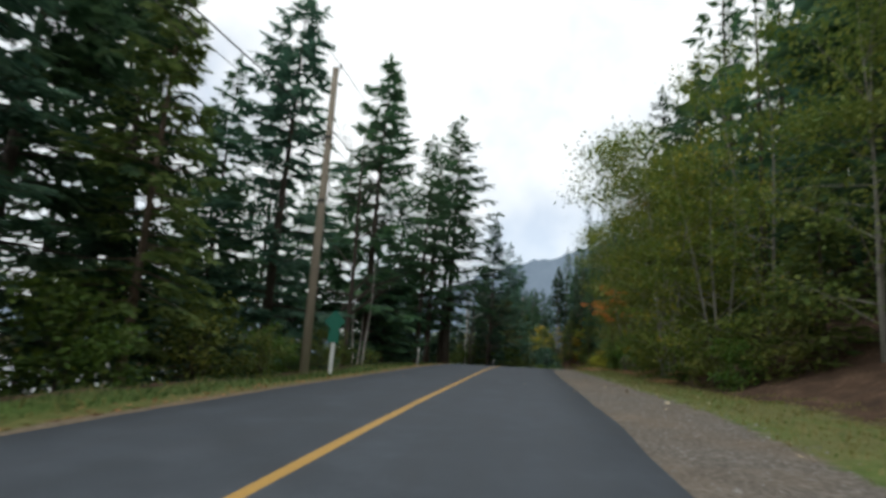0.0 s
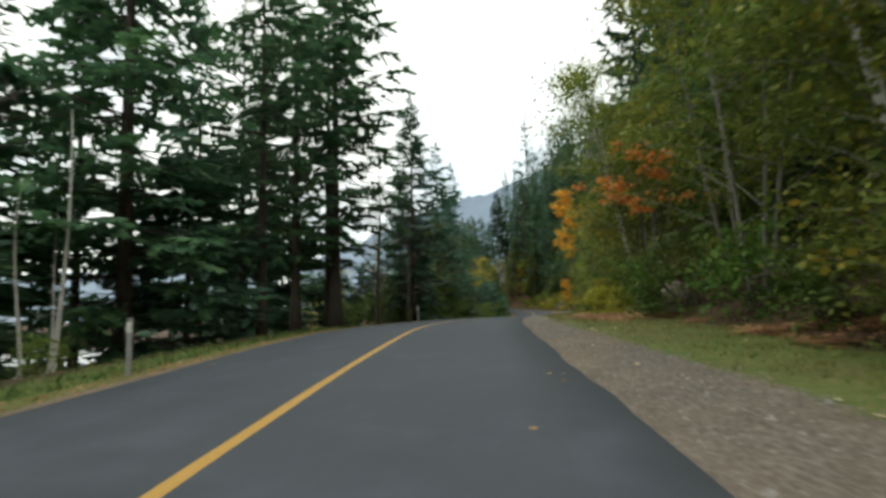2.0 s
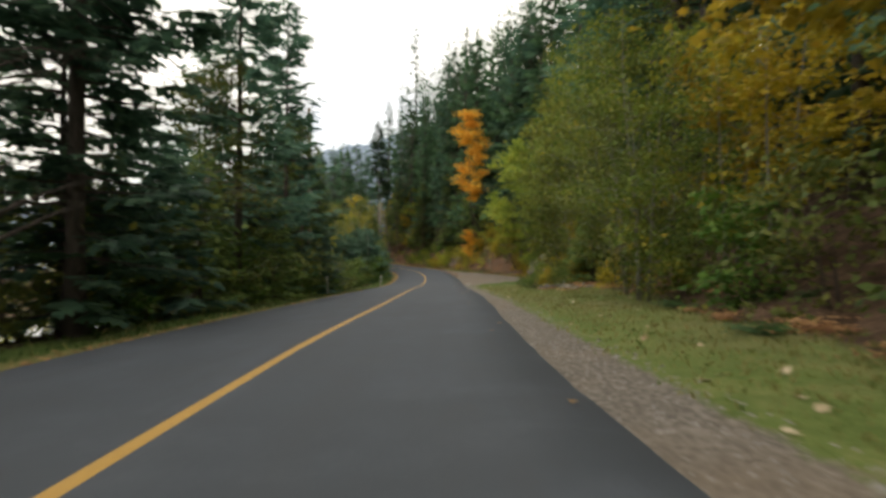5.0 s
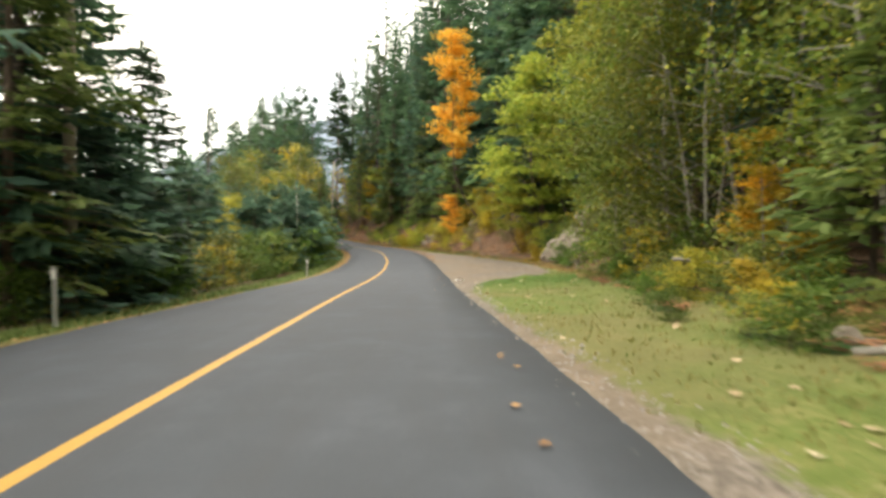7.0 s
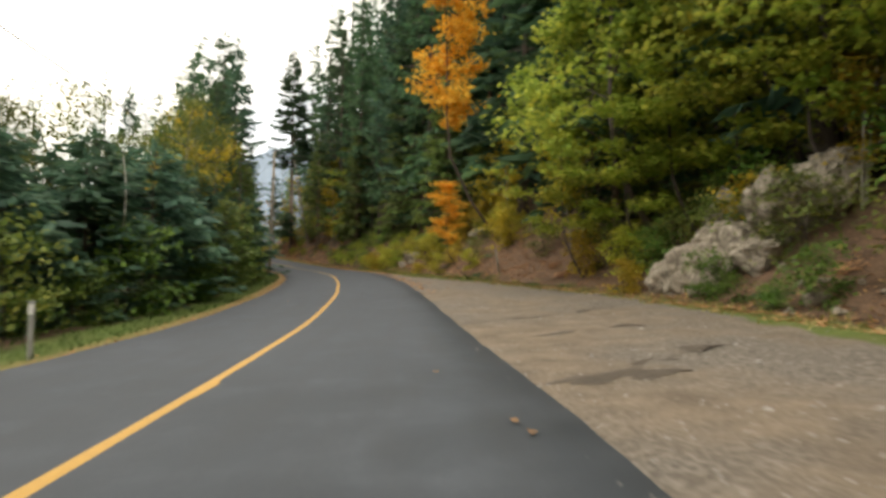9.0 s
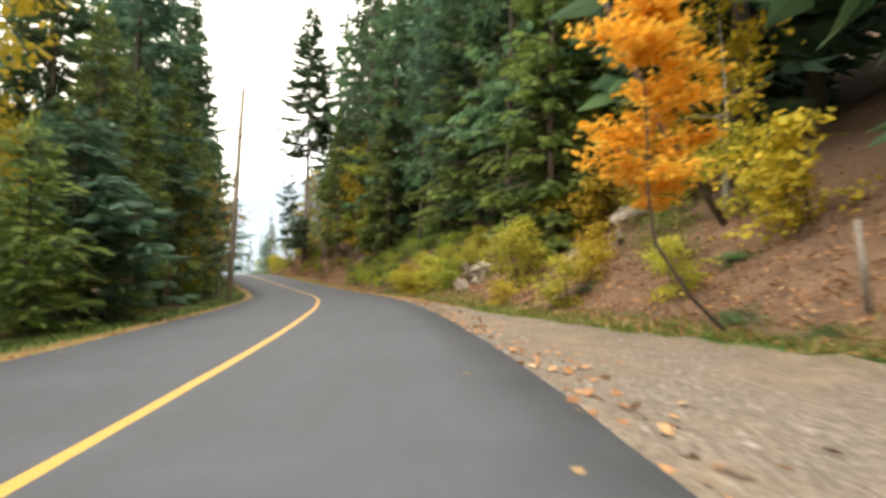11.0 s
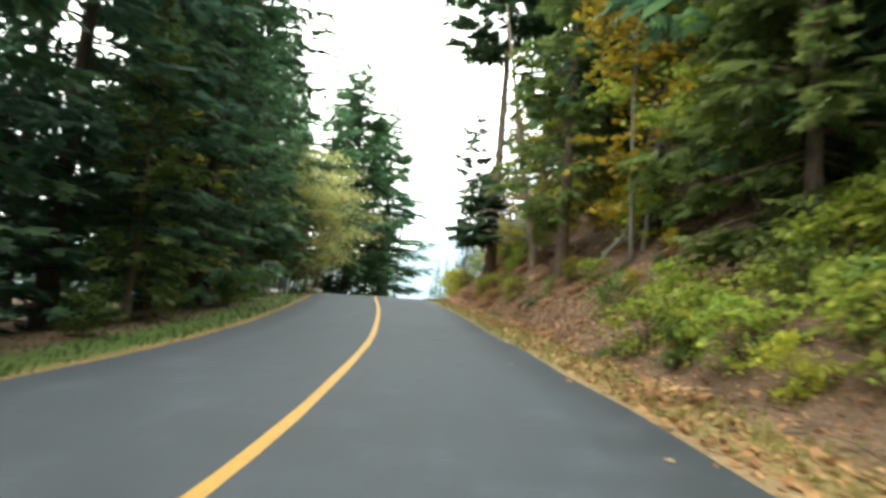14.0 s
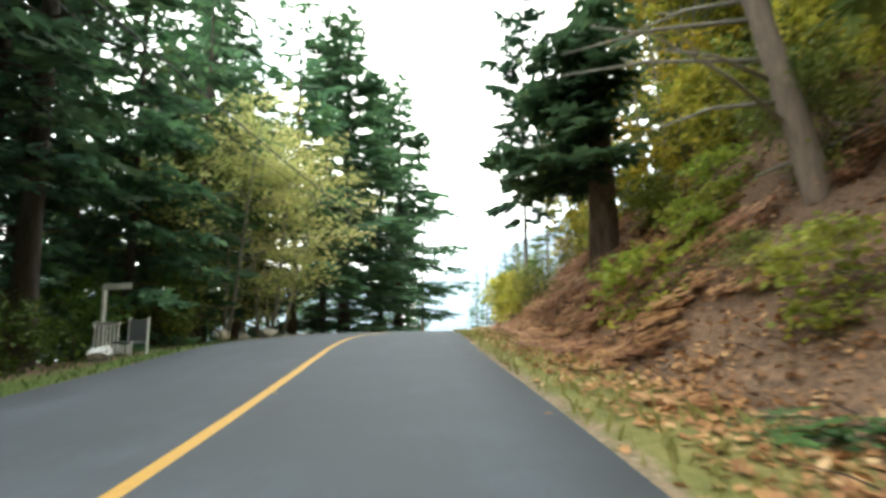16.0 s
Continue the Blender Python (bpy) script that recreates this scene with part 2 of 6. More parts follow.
SACK = plain("white_sheet", (.70, .70, .70), (.82, .82, .82), 3, .7, 0, .5, .02)


def rock_material():
    m, t, b, _ = nodes_of("lichened_rock")
    big, mid, fine = noise_at(t, .9, 4), noise_at(t, 4.0, 6, .65), noise_at(t, 22, 6, .7)
    crack = add(t, "TexVoronoi", Scale=2.6)
    crack.feature = "DISTANCE_TO_EDGE"
    stone = ramp(t, mid, [(.3, (.155, .13, .105)), (.5, (.31, .27, .215)), (.72, (.52, .46, .37))])
    moss = ramp(t, fine, [(.3, (.03, .05, .018)), (.7, (.10, .12, .05))])
    col = mix(t, value(t, big, .6, .76, 0, .7), stone, moss)
    t.links.new(mix(t, value(t, crack.outputs["Distance"], .0, .05, .4, 0), col, (.07, .06, .05)), b.inputs["Base Color"])
    b.inputs["Roughness"].default_value = .95
    bump(t, b, mix(t, .5, mid, fine), .9, .06)
    return m


def ground_material():
    """Earth, gravel, turf and leaf litter, each where its share is painted into the sheet, with ragged borders."""
    m, t, b, _ = nodes_of("roadside_ground")
    share = t.nodes.new("ShaderNodeVertexColor")
    share.layer_name = "cover"
    sep = t.nodes.new("ShaderNodeSeparateColor")
    t.links.new(share.outputs["Color"], sep.inputs[0])
    broad, mid, fine, grit = noise_at(t, .25, 4), noise_at(t, 1.6, 5), noise_at(t, 9, 6, .7), noise_at(t, 42, 5, .75)
    stones = add(t, "TexVoronoi", Scale=16)
    t.links.new(add(t, "TexCoord").outputs["Object"], stones.inputs["Vector"])
    earth = ramp(t, mix(t, .5, mid, fine), [(.3, (.035, .024, .016)), (.55, (.10, .06, .038)), (.75, (.17, .11, .07))])
    gravel = ramp(t, mix(t, .55, grit, stones.outputs["Distance"]), [(.25, (.07, .062, .053)), (.5, (.155, .138, .117)), (.75, (.29, .26, .225))])
    dirt = ramp(t, mid, [(.35, (.145, .112, .08)), (.65, (.26, .205, .147))])
    gravel = mix(t, value(t, broad, .40, .60, .1, .75), gravel, dirt)
    turf = ramp(t, mix(t, .5, mid, fine), [(.3, (.06, .10, .02)), (.5, (.125, .165, .042)), (.72, (.25, .24, .09))])
    specks = add(t, "TexVoronoi", Scale=27)
    t.links.new(add(t, "TexCoord").outputs["Object"], specks.inputs["Vector"])
    leaf = ramp(t, mix(t, .35, mix(t, .5, fine, grit), specks.outputs["Color"]), [(.25, (.055, .038, .028)), (.5, (.165, .105, .068)), (.68, (.28, .172, .105)), (.85, (.45, .31, .2))])
    leaf = mix(t, value(t, mid, .40, .58, .42, 0), leaf, (.07, .052, .04))
    lush = ramp(t, mix(t, .5, mid, fine), [(.3, (.026, .07, .012)), (.5, (.054, .12, .018)), (.72, (.115, .18, .038))])
    turf = mix(t, value(t, broad, .42, .62, 0, .5), turf, (.19, .15, .075))
    lush = mix(t, value(t, noise_at(t, .9, 4), .5, .68, 0, .45), lush, (.17, .145, .06))
    turf = mix(t, share.outputs["Alpha"], turf, lush)

    def ragged(channel):
        n = t.nodes.new("ShaderNodeMath")
        n.operation = "ADD"
        t.links.new(sep.outputs[channel], n.inputs[0])
        t.links.new(value(t, mix(t, .5, mid, fine), .3, .7, -.35, .35), n.inputs[1])
        return value(t, n.outputs[0], .35, .65)
    col = mix(t, ragged(2), earth, leaf)
    col = mix(t, ragged(1), col, turf)
    col = mix(t, ragged(0), col, gravel)
    drift = t.nodes.new("ShaderNodeVertexColor")
    drift.layer_name = "needles"
    straw = ramp(t, mix(t, .5, fine, grit), [(.3, (.17, .105, .05)), (.5, (.33, .215, .095)), (.72, (.46, .33, .17))])
    shed = t.nodes.new("ShaderNodeMath")
    shed.operation = "MULTIPLY"
    t.links.new(drift.outputs["Color"], shed.inputs[0])
    t.links.new(value(t, mix(t, .5, mid, fine), .32, .56, .25, 1), shed.inputs[1])
    col = mix(t, shed.outputs[0], col, straw)
    t.links.new(col, b.inputs["Base Color"])
    b.inputs["Roughness"].default_value = .95
    b.inputs["Specular IOR Level"].default_value = .2
    bump(t, b, mix(t, .5, fine, stones.outputs["Distance"]), .8, .05)
    return m


def asphalt_material():
    m, t, b, _ = nodes_of("worn_asphalt")
    broad, mid, grit = noise_at(t, .16, 4), noise_at(t, 1.1, 5, .6), noise_at(t, 60, 5, .8)
    base = ramp(t, mix(t, .6, grit, mid), [(.3, (.038, .045, .053)), (.5, (.064, .074, .087)), (.7, (.107, .121, .141))])
    base = mix(t, value(t, broad, .35, .65, 0, .35), base, (.088, .102, .121))
    vec = add(t, "Mapping", Scale=(1, .12, 1))
    t.links.new(add(t, "TexCoord").outputs["UV"], vec.inputs["Vector"])
    streak = noise_at(t, 2.2, 4, .6, vec.outputs[0])
    base = mix(t, value(t, streak, .45, .7, 0, .35), base, (.06, .064, .07))
    t.links.new(base, b.inputs["Base Color"])
    t.links.new(value(t, mid, .3, .7, .72, .9), b.inputs["Roughness"])
    b.inputs["Specular IOR Level"].default_value = .3
    bump(t, b, grit, .35, .006)
    return m


def line_material():
    m, t, b, _ = nodes_of("yellow_road_paint")
    wear = noise_at(t, 22, 6, .75)
    t.links.new(ramp(t, wear, [(.2, (.30, .17, .045)), (.45, (.51, .29, .055)), (.8, (.61, .365, .085))]), b.inputs["Base Color"])
    b.inputs["Roughness"].default_value = .65
    bump(t, b, wear, .3, .004)
    return m


def water_material():
    m, t, b, _ = nodes_of("lake_water")
    b.inputs["Base Color"].default_value = (.02, .035, .04, 1)
    b.inputs["Roughness"].default_value = .08
    b.inputs["IOR"].default_value = 1.33
    bump(t, b, noise_at(t, .8, 5, .6), .25, .1)
    return m


ROCK, GROUND, ASPHALT, LINE, WATER = rock_material(), ground_material(), asphalt_material(), line_material(), water_material()
# far forest with the blue-grey of distance haze put into its base colour
HAZE_TINTED_HILL = plain("mountain_with_painted_haze", (.17, .22, .28), (.24, .30, .37), .004, 1, 0, 0)

# ---- mesh helpers ----


def mesh_of(name, verts, faces, material, smooth=False):
    me = bpy.data.meshes.new(name)
    me.from_pydata(np.asarray(verts, float).tolist() if len(verts) else [], [], faces if isinstance(faces, list) else np.asarray(faces).tolist())
    me.materials.append(material)
    if smooth:
        me.polygons.foreach_set("use_smooth", [True] * len(me.polygons))
    me.update()
    return me


def part(name, mesh, parent, label="", at=None):
    ob = new(name, mesh)
    ob.parent = parent
    if at is not None:
        ob.matrix_local = at
    return tagged(ob, label)


class Soup:
    """Gathers pieces of one mesh."""

    def __init__(self):
        self.v, self.f, self.n = [], [], 0

    def put(self, verts, faces):
        verts = np.asarray(verts, float).reshape(-1, 3)
        self.v.append(verts)
        self.f.extend([tuple(int(i) + self.n for i in f) for f in faces])
        self.n += len(verts)

    def many(self, verts, faces):
        """verts: pieces x points x 3; each piece has the same faces."""
        k, p = verts.shape[:2]
        base = (np.arange(k) * p)[:, None, None] + np.asarray(faces)[None] + self.n
        self.f.extend(map(tuple, base.reshape(-1, base.shape[-1]).tolist()))
        self.v.append(verts.reshape(-1, 3))
        self.n += k * p

    def tube(self, points, radii, sides=6, cap=True):
        points, rings = np.asarray(points, float), []
        for i, p in enumerate(points):
            d = points[min(i + 1, len(points) - 1)] - points[max(i - 1, 0)]
            d /= np.linalg.norm(d) + 1e-9
            a = np.cross(d, (0, 0, 1) if abs(d[2]) < .9 else (1, 0, 0))
            a /= np.linalg.norm(a)
            b = np.cross(d, a)
            w = np.linspace(0, 2 * math.pi, sides, endpoint=False)
            rings.append(p + radii[i] * (np.cos(w)[:, None] * a + np.sin(w)[:, None] * b))
        f = [(i * sides + j, i * sides + (j + 1) % sides, (i + 1) * sides + (j + 1) % sides, (i + 1) * sides + j) for i in range(len(points) - 1) for j in range(sides)]
        if cap:
            f += [tuple(range(sides))[::-1], tuple(range((len(points) - 1) * sides, len(points) * sides))]
        self.put(np.concatenate(rings), f)

    def box(self, lo, hi, turn=None, edge=.0):
        lo, hi = np.array(lo, float), np.array(hi, float)
        bm = bmesh.new()
        bmesh.ops.create_cube(bm, size=1)
        for v in bm.verts:
            v.co = Vector(((lo + hi) / 2 + np.array(v.co) * (hi - lo)).tolist())
        if edge:
            bmesh.ops.bevel(bm, geom=bm.edges[:], offset=edge, segments=1, affect="EDGES")
        if turn is not None:
            bmesh.ops.transform(bm, matrix=turn, verts=bm.verts)
        bm.verts.index_update()
        self.put([v.co[:] for v in bm.verts], [[v.index for v in f.verts] for f in bm.faces])
        bm.free()

    def mesh(self, name, material, smooth=False):
        return mesh_of(name, np.concatenate(self.v), self.f, material, smooth)


def unit(a):
    return a / (np.linalg.norm(a, axis=-1, keepdims=True) + 1e-9)


# a jagged spray of twigs: along x, wide in y
SPRAY_LOW_V = np.array([(0, 0), (.4, .21), (.55, .0), (.4, -.21), (1.03, 0)])
SPRAY_LOW_F = [(0, 2, 1), (0, 3, 2), (2, 4, 1), (2, 3, 4)]
# a broad feathery spray: a full spine with short pointed fingers
TUFT_V = np.array([(0, 0), (.36, 0), (.30, .30), (.26, -.31), (.24, .02), (.62, 0), (.57, .27), (.54, -.26), (.50, 0), (.86, 0), (.82, .18), (.80, -.19), (.74, .04), (.74, -.04), (1.08, 0)])
TUFT_F = [(0, 1, 2), (0, 3, 1), (4, 5, 6), (4, 7, 5), (8, 9, 10), (8, 11, 9), (12, 13, 14)]
LEAF_V = np.array([(0, 0), (.5, .33), (1, 0), (.5, -.33)])
LEAF_F = [(0, 2, 1), (0, 3, 2)]
MAPLE_V = np.array([(0, 0), (.22, .5), (.42, .22), (.62, .46), (.64, .12), (1, 0), (.64, -.12), (.62, -.46), (.42, -.22), (.22, -.5)])
MAPLE_F = [(0, 2, 1), (2, 4, 3), (0, 4, 2), (4, 6, 5), (0, 6, 4), (0, 8, 6), (6, 8, 7), (0, 9, 8)]


def sheets(soup, at, along, side, flat, faces, droop=.12):
    """Flat jagged pieces: at, along and side are arrays of vectors (along and side carry the length)."""
    up = unit(np.cross(along, side))
    up[up[:, 2] < 0] *= -1
    size = np.linalg.norm(along, axis=1)[:, None, None]
    v = at[:, None] + flat[None, :, :1] * along[:, None] + flat[None, :, 1:] * side[:, None]
    v -= up[:, None] * size * droop * (np.abs(flat[None, :, 1:]) * 2 + flat[None, :, :1] ** 2 * .6)
    soup.many(v, faces)


def trunk_mesh(rng, height, radius, material, lean=(0, 0), bend=.15, sides=8, stubs=0, stub_len=1.6, name="trunk", limbs=()):
    s = Soup()
    k = np.linspace(0, 1, 9)
    pts = np.stack([lean[0] * k * height + bend * np.sin(k * 4 + rng.uniform(0, 6)) * k, lean[1] * k * height + bend * np.sin(k * 3 + rng.uniform(0, 6)) * k, k * (height + .5) - .5], 1)
    rad = radius * (1 - k * .94) * np.where(k < .04, 1.35, 1)
    s.tube(pts, rad, sides)
    for a, b, r in limbs:
        s.tube([a, b], [r, r * .3], 3, False)
    for _ in range(stubs):
        q = rng.uniform(.12, .75)
        p = np.array([np.interp(q, k, pts[:, i]) for i in range(3)])
        w = rng.uniform(0, 6.28)
        d = np.array([math.cos(w), math.sin(w), rng.uniform(-.25, .15)]) * rng.uniform(.3, 1) * stub_len
        s.tube([p, p + d * .6 + (0, 0, .04), p + d], [.035, .022, .008], 4, False)
    return s.mesh(name, material, True)


def conifer_meshes(seed, height, reach, first, needles, bark, whorl=.5, per=5, sprays=5, fine=False, gaps=.12, droop=.25, radius=None, lean=(0, 0), taper=.8, stubs=6, upturn=.3, wide=1.35, cap=9.0, skirt=None):
    """Trunk and crown of a conifer whose boughs hang in uneven whorls, with gaps through which the sky shows."""
    rng = np.random.default_rng(seed)
    at, along, side, limbs = [], [], [], []
    z = first * height
    sector = rng.uniform(.55, 1.15, 12)

    def whorl_at(z, q, size, arc):
        for j in range(per):
            w = rng.uniform(*arc)
            if rng.random() < gaps:
                continue
            ln = size * rng.uniform(.62, 1.12) * sector[int(w / 6.284 * 12)]
            out = np.array([math.cos(w), math.sin(w), 0])
            tilt = .45 * q - droop * (1 - q) + rng.uniform(-.1, .1)
            root = np.array([lean[0] * z, lean[1] * z, z + rng.uniform(-.15, .15)])
            tip = root + out * ln + np.array([0, 0, tilt * ln])
            limbs.append((root, root + (tip - root) * .8, .012 + .012 * ln))
            cross = np.array([-out[1], out[0], 0])
            steps = max(2, int(round(sprays * min(1.2, .3 + ln / reach))))
            for i in range(steps):
                f = .22 + .78 * (i + rng.uniform(.1, .9)) / steps
                sag = -.16 * ln * math.sin(f * 2.6) * droop * 2 + upturn * .18 * ln * f ** 3
                p = root + (tip - root) * f + (0, 0, sag)
                l2 = min((.30 + .34 * (1 - f)) * ln * rng.uniform(.7, 1.2) + .22, cap * rng.uniform(.8, 1.15))
                for sg in (-1, 1):
                    d = unit(out * rng.uniform(.55, .95) + cross * sg * rng.uniform(.5, 1.0) + np.array([0, 0, rng.uniform(-.62, .16) * (.5 + droop * 2)])) * l2
                    at.append(p)
                    along.append(d)
                    side.append(unit(np.cross(d, (rng.uniform(-.9, .9), rng.uniform(-.9, .9), 1))) * l2 * .62 * wide)
            at.append(root + (tip - root) * .72)
            along.append((tip - root) * .36)
            side.append(unit(np.cross(tip - root, (0, 0, 1))) * ln * .34 * wide)

    while z < height - .25:
        q = (z / height - first) / (1 - first)
        size = reach * (1 - q) ** taper * np.clip(.55 + q * 4, .55, 1) + .18
        whorl_at(z, q, size, (0, 6.283))
        z += whorl * rng.uniform(.7, 1.3) * (1.15 - .5 * q)
    if skirt:                                            # a second crown low on one side
        for z in np.arange(skirt[0], skirt[1], .3):
            q = (z - skirt[0]) / (skirt[1] - skirt[0])
            whorl_at(z, .3 * q, skirt[2] * (1 - .55 * abs(q - .3)) * rng.uniform(.6, 1.1), (1.9, 4.9))
    for w in range(4):                                   # leader
        d = np.array([.12 * math.cos(w * 1.57), .12 * math.sin(w * 1.57), .75])
        at.append(np.array([lean[0] * height, lean[1] * height, height - .45])), along.append(d), side.append(unit(np.cross(d, (math.sin(w), math.cos(w), 0))) * .35)
    s = Soup()
    sheets(s, np.array(at), np.array(along), np.array(side), TUFT_V if fine else SPRAY_LOW_V, TUFT_F if fine else SPRAY_LOW_F)
    r = radius or .0085 * height + .05
    return trunk_mesh(rng, height * .98, r, bark, lean, .05, 9 if fine else 6, stubs, limbs=limbs if fine else limbs[::2]), s.mesh("crown", needles)


def broadleaf_meshes(seed, height, reach, leaves, bark, stems=1, count=2600, leaf=.16, first=.3, radius=None, maple=False, lean=(0, 0), tiers=.45, spread=.9, clump=.6, shape=1.0, sides=7, swing=(0, 0)):
    """Trunk with limbs, and a crown of separate leaves in flat uneven clumps, with gaps."""
    rng = np.random.default_rng(seed)
    wood, centres = Soup(), []
    radius = radius or .011 * height + .02
    for sidx in range(stems):
        w = rng.uniform(0, 6.28)
        sl = np.array(lean) + (np.array([math.cos(w), math.sin(w)]) * rng.uniform(.06, .22) if stems > 1 else 0)
        hh = height * rng.uniform(.8, 1)
        k = np.linspace(0, 1, 8)
        ph = rng.uniform(0, 6)
        base = np.array([math.cos(w), math.sin(w)]) * (.25 if stems > 1 else 0) * min(1, height / 6)
        pts = np.stack([base[0] + sl[0] * k * hh + .02 * hh * np.sin(k * 5 + ph) * k, base[1] + sl[1] * k * hh + .02 * hh * np.sin(k * 4 + ph) * k, k * (hh + .3) - .3], 1)
        pts[:, :2] += np.sin(np.minimum(1, k * 2.6) * 1.57)[:, None] * np.array(swing)      # foot set back up the slope
        wood.tube(pts, radius * (1 - .9 * k) / stems ** .3, sides)
        nl = max(5, int(hh / tiers / stems ** .5))
        for i in range(nl):
            q = first + (1 - first) * (i + rng.uniform(0, 1)) / nl
            p = np.array([np.interp(q, k, pts[:, c]) for c in range(3)])
            w2 = rng.uniform(0, 6.28)
            prof = math.sin(math.pi * min(1, .18 + .82 * (q - first) / (1 - first)) ** shape) * .85 + .2
            ln = reach * prof * rng.uniform(.55, 1.1)
            d = np.array([math.cos(w2), math.sin(w2), rng.uniform(.05, .75)]) * ln
            mid, end = p + d * .5 + (0, 0, .05 * ln), p + d
            if height > 3.5 or i % 2:
                wood.tube([p, mid, end], [radius * .38 * (1 - q * .6), radius * .22 * (1 - q * .6), .006], 3, False)
            for f in (.45, .7, .9, 1.03):
                c = p + d * f + rng.normal(0, .12 * ln * spread, 3)
                centres.append((c, clump * (.5 + .5 * rng.random())))
                if f == .9 and height > 3.5:
                    wood.tube([p + d * f * .8, c], [.012, .004], 3, False)
    per = max(3, count // len(centres))
    at, along, side = [], [], []
    for c, r in centres:
        m = rng.integers(int(per * .6), int(per * 1.4) + 1)
        at.append(c + rng.normal(0, 1, (m, 3)) * (r * .8, r * .8, r * .34))
        w = rng.uniform(0, 6.28, m)
        d = np.stack([np.cos(w), np.sin(w), rng.uniform(-.9, .35, m)], 1)
        d = unit(d) * (leaf * rng.uniform(.6, 1.25, m))[:, None]
        n = unit(np.stack([rng.normal(0, .5, m), rng.normal(0, .5, m), np.ones(m)], 1))
        along.append(d)
        side.append(unit(np.cross(d, n)) * np.linalg.norm(d, axis=1)[:, None])
    s = Soup()
    sheets(s, np.concatenate(at), np.concatenate(along), np.concatenate(side), MAPLE_V if maple else LEAF_V, MAPLE_F if maple else LEAF_F, .15)
    return wood.mesh("trunk", bark, True), s.mesh("crown", leaves)


def bare_tree_meshes(seed, height, bark, limbs=16, radius=.16, lean=(0, 0), twigs=3, first=.3, reach=2.2, thick=1.0):
    rng = np.random.default_rng(seed)
    s, out = Soup(), []
    k = np.linspace(0, 1, 9)
    pts = np.stack([lean[0] * k * height + .1 * np.sin(k * 6), lean[1] * k * height + .12 * np.sin(k * 5 + 1), k * (height + .4) - .4], 1)
    s.tube(pts, radius * (1 - .88 * k), 8)
    for i in range(limbs):
        q = first + (1 - first) * rng.random()
        p = np.array([np.interp(q, k, pts[:, c]) for c in range(3)])
        fine = Soup()
        w = rng.uniform(0, 6.28)
        ln = reach * (1.15 - .7 * q) * rng.uniform(.4, 1.1)
        d = np.array([math.cos(w), math.sin(w), rng.uniform(.1, 1.1)]) * ln
        bend = p + d * .5 + rng.normal(0, .1, 3) * ln
        fine.tube([p, bend, p + d], [radius * .36 * thick * (1.1 - q), radius * .24 * thick * (1.1 - q), .006], 5, False)
        for _ in range(twigs):
            f = rng.uniform(.4, 1)
            a = p + (d) * f
            e = a + np.array([rng.normal(0, .5), rng.normal(0, .5), rng.uniform(.1, .7)]) * ln * .4
            fine.tube([a, e], [.014, .004], 3, False)
        out.append(("branch", fine.mesh("branch", bark, True)))
    return [("trunk", s.mesh("trunk", bark, True))] + out


def forked_snag_meshes(seed, height, bark):
    """A bleached dead tree: a short trunk that forks into long upright leaders, with broken side limbs."""
    rng = np.random.default_rng(seed)
    s = Soup()
    fork = height * .42
    s.tube([(.1, 0, -.5), (.02, .05, .3), (-.08, 0, fork * .5), (0, .02, fork), (-.1, 0, fork * 1.25)], [.21, .165, .14, .12, .06], 9)
    out = [("trunk", s.mesh("trunk", bark, True))]
    for w, reach, top, r in ((2.7, .9, 1.0, .085), (.4, 1.0, .92, .075), (4.4, .7, .8, .06), (1.3, .5, .86, .05)):
        f = Soup()
        d = np.array([math.cos(w), math.sin(w)]) * reach
        z0, z1 = fork * rng.uniform(.8, 1.05), height * top
        k = np.linspace(0, 1, 7)
        p = np.stack([d[0] * k ** .8 + .08 * np.sin(k * 9), d[1] * k ** .8 + .08 * np.cos(k * 8), z0 + (z1 - z0) * k], 1)
        f.tube(p, r * (1 - .88 * k), 6)
        for _ in range(6):
            q = rng.uniform(.25, .95)
            a = np.array([np.interp(q, k, p[:, c]) for c in range(3)])
            e = np.array([rng.normal(0, .7), rng.normal(0, .7), rng.uniform(.1, .8)])
            f.tube([a, a + e * .5 + (0, 0, .05), a + e], [.022, .015, .004], 4, False)
        out.append(("leader", f.mesh("leader", bark, True)))
    for i in range(9):
        f = Soup()
        w, ln = rng.uniform(0, 6.28), rng.uniform(.8, 2.2)
        a = np.array([0, 0, height * rng.uniform(.2, .5)])
        e = np.array([math.cos(w), math.sin(w), rng.uniform(.05, .5)]) * ln
        f.tube([a, a + e * .5 + (0, 0, -.1), a + e], [.055, .04, .012], 5, False)
        f.tube([a + e * .6, a + e * .7 + rng.normal(0, .3, 3)], [.018, .004], 3, False)
        out.append(("branch", f.mesh("branch", bark, True)))
    return out


# ---- planting ----
KINDS, BUILT = {}, {}


def kind(name, thing, label, category, group, maker):
    """One kind of plant: maker gives its parts as (name, mesh) pairs; the first one planted is built, the others are copies."""
    KINDS[name] = (thing, label, category, group, maker)


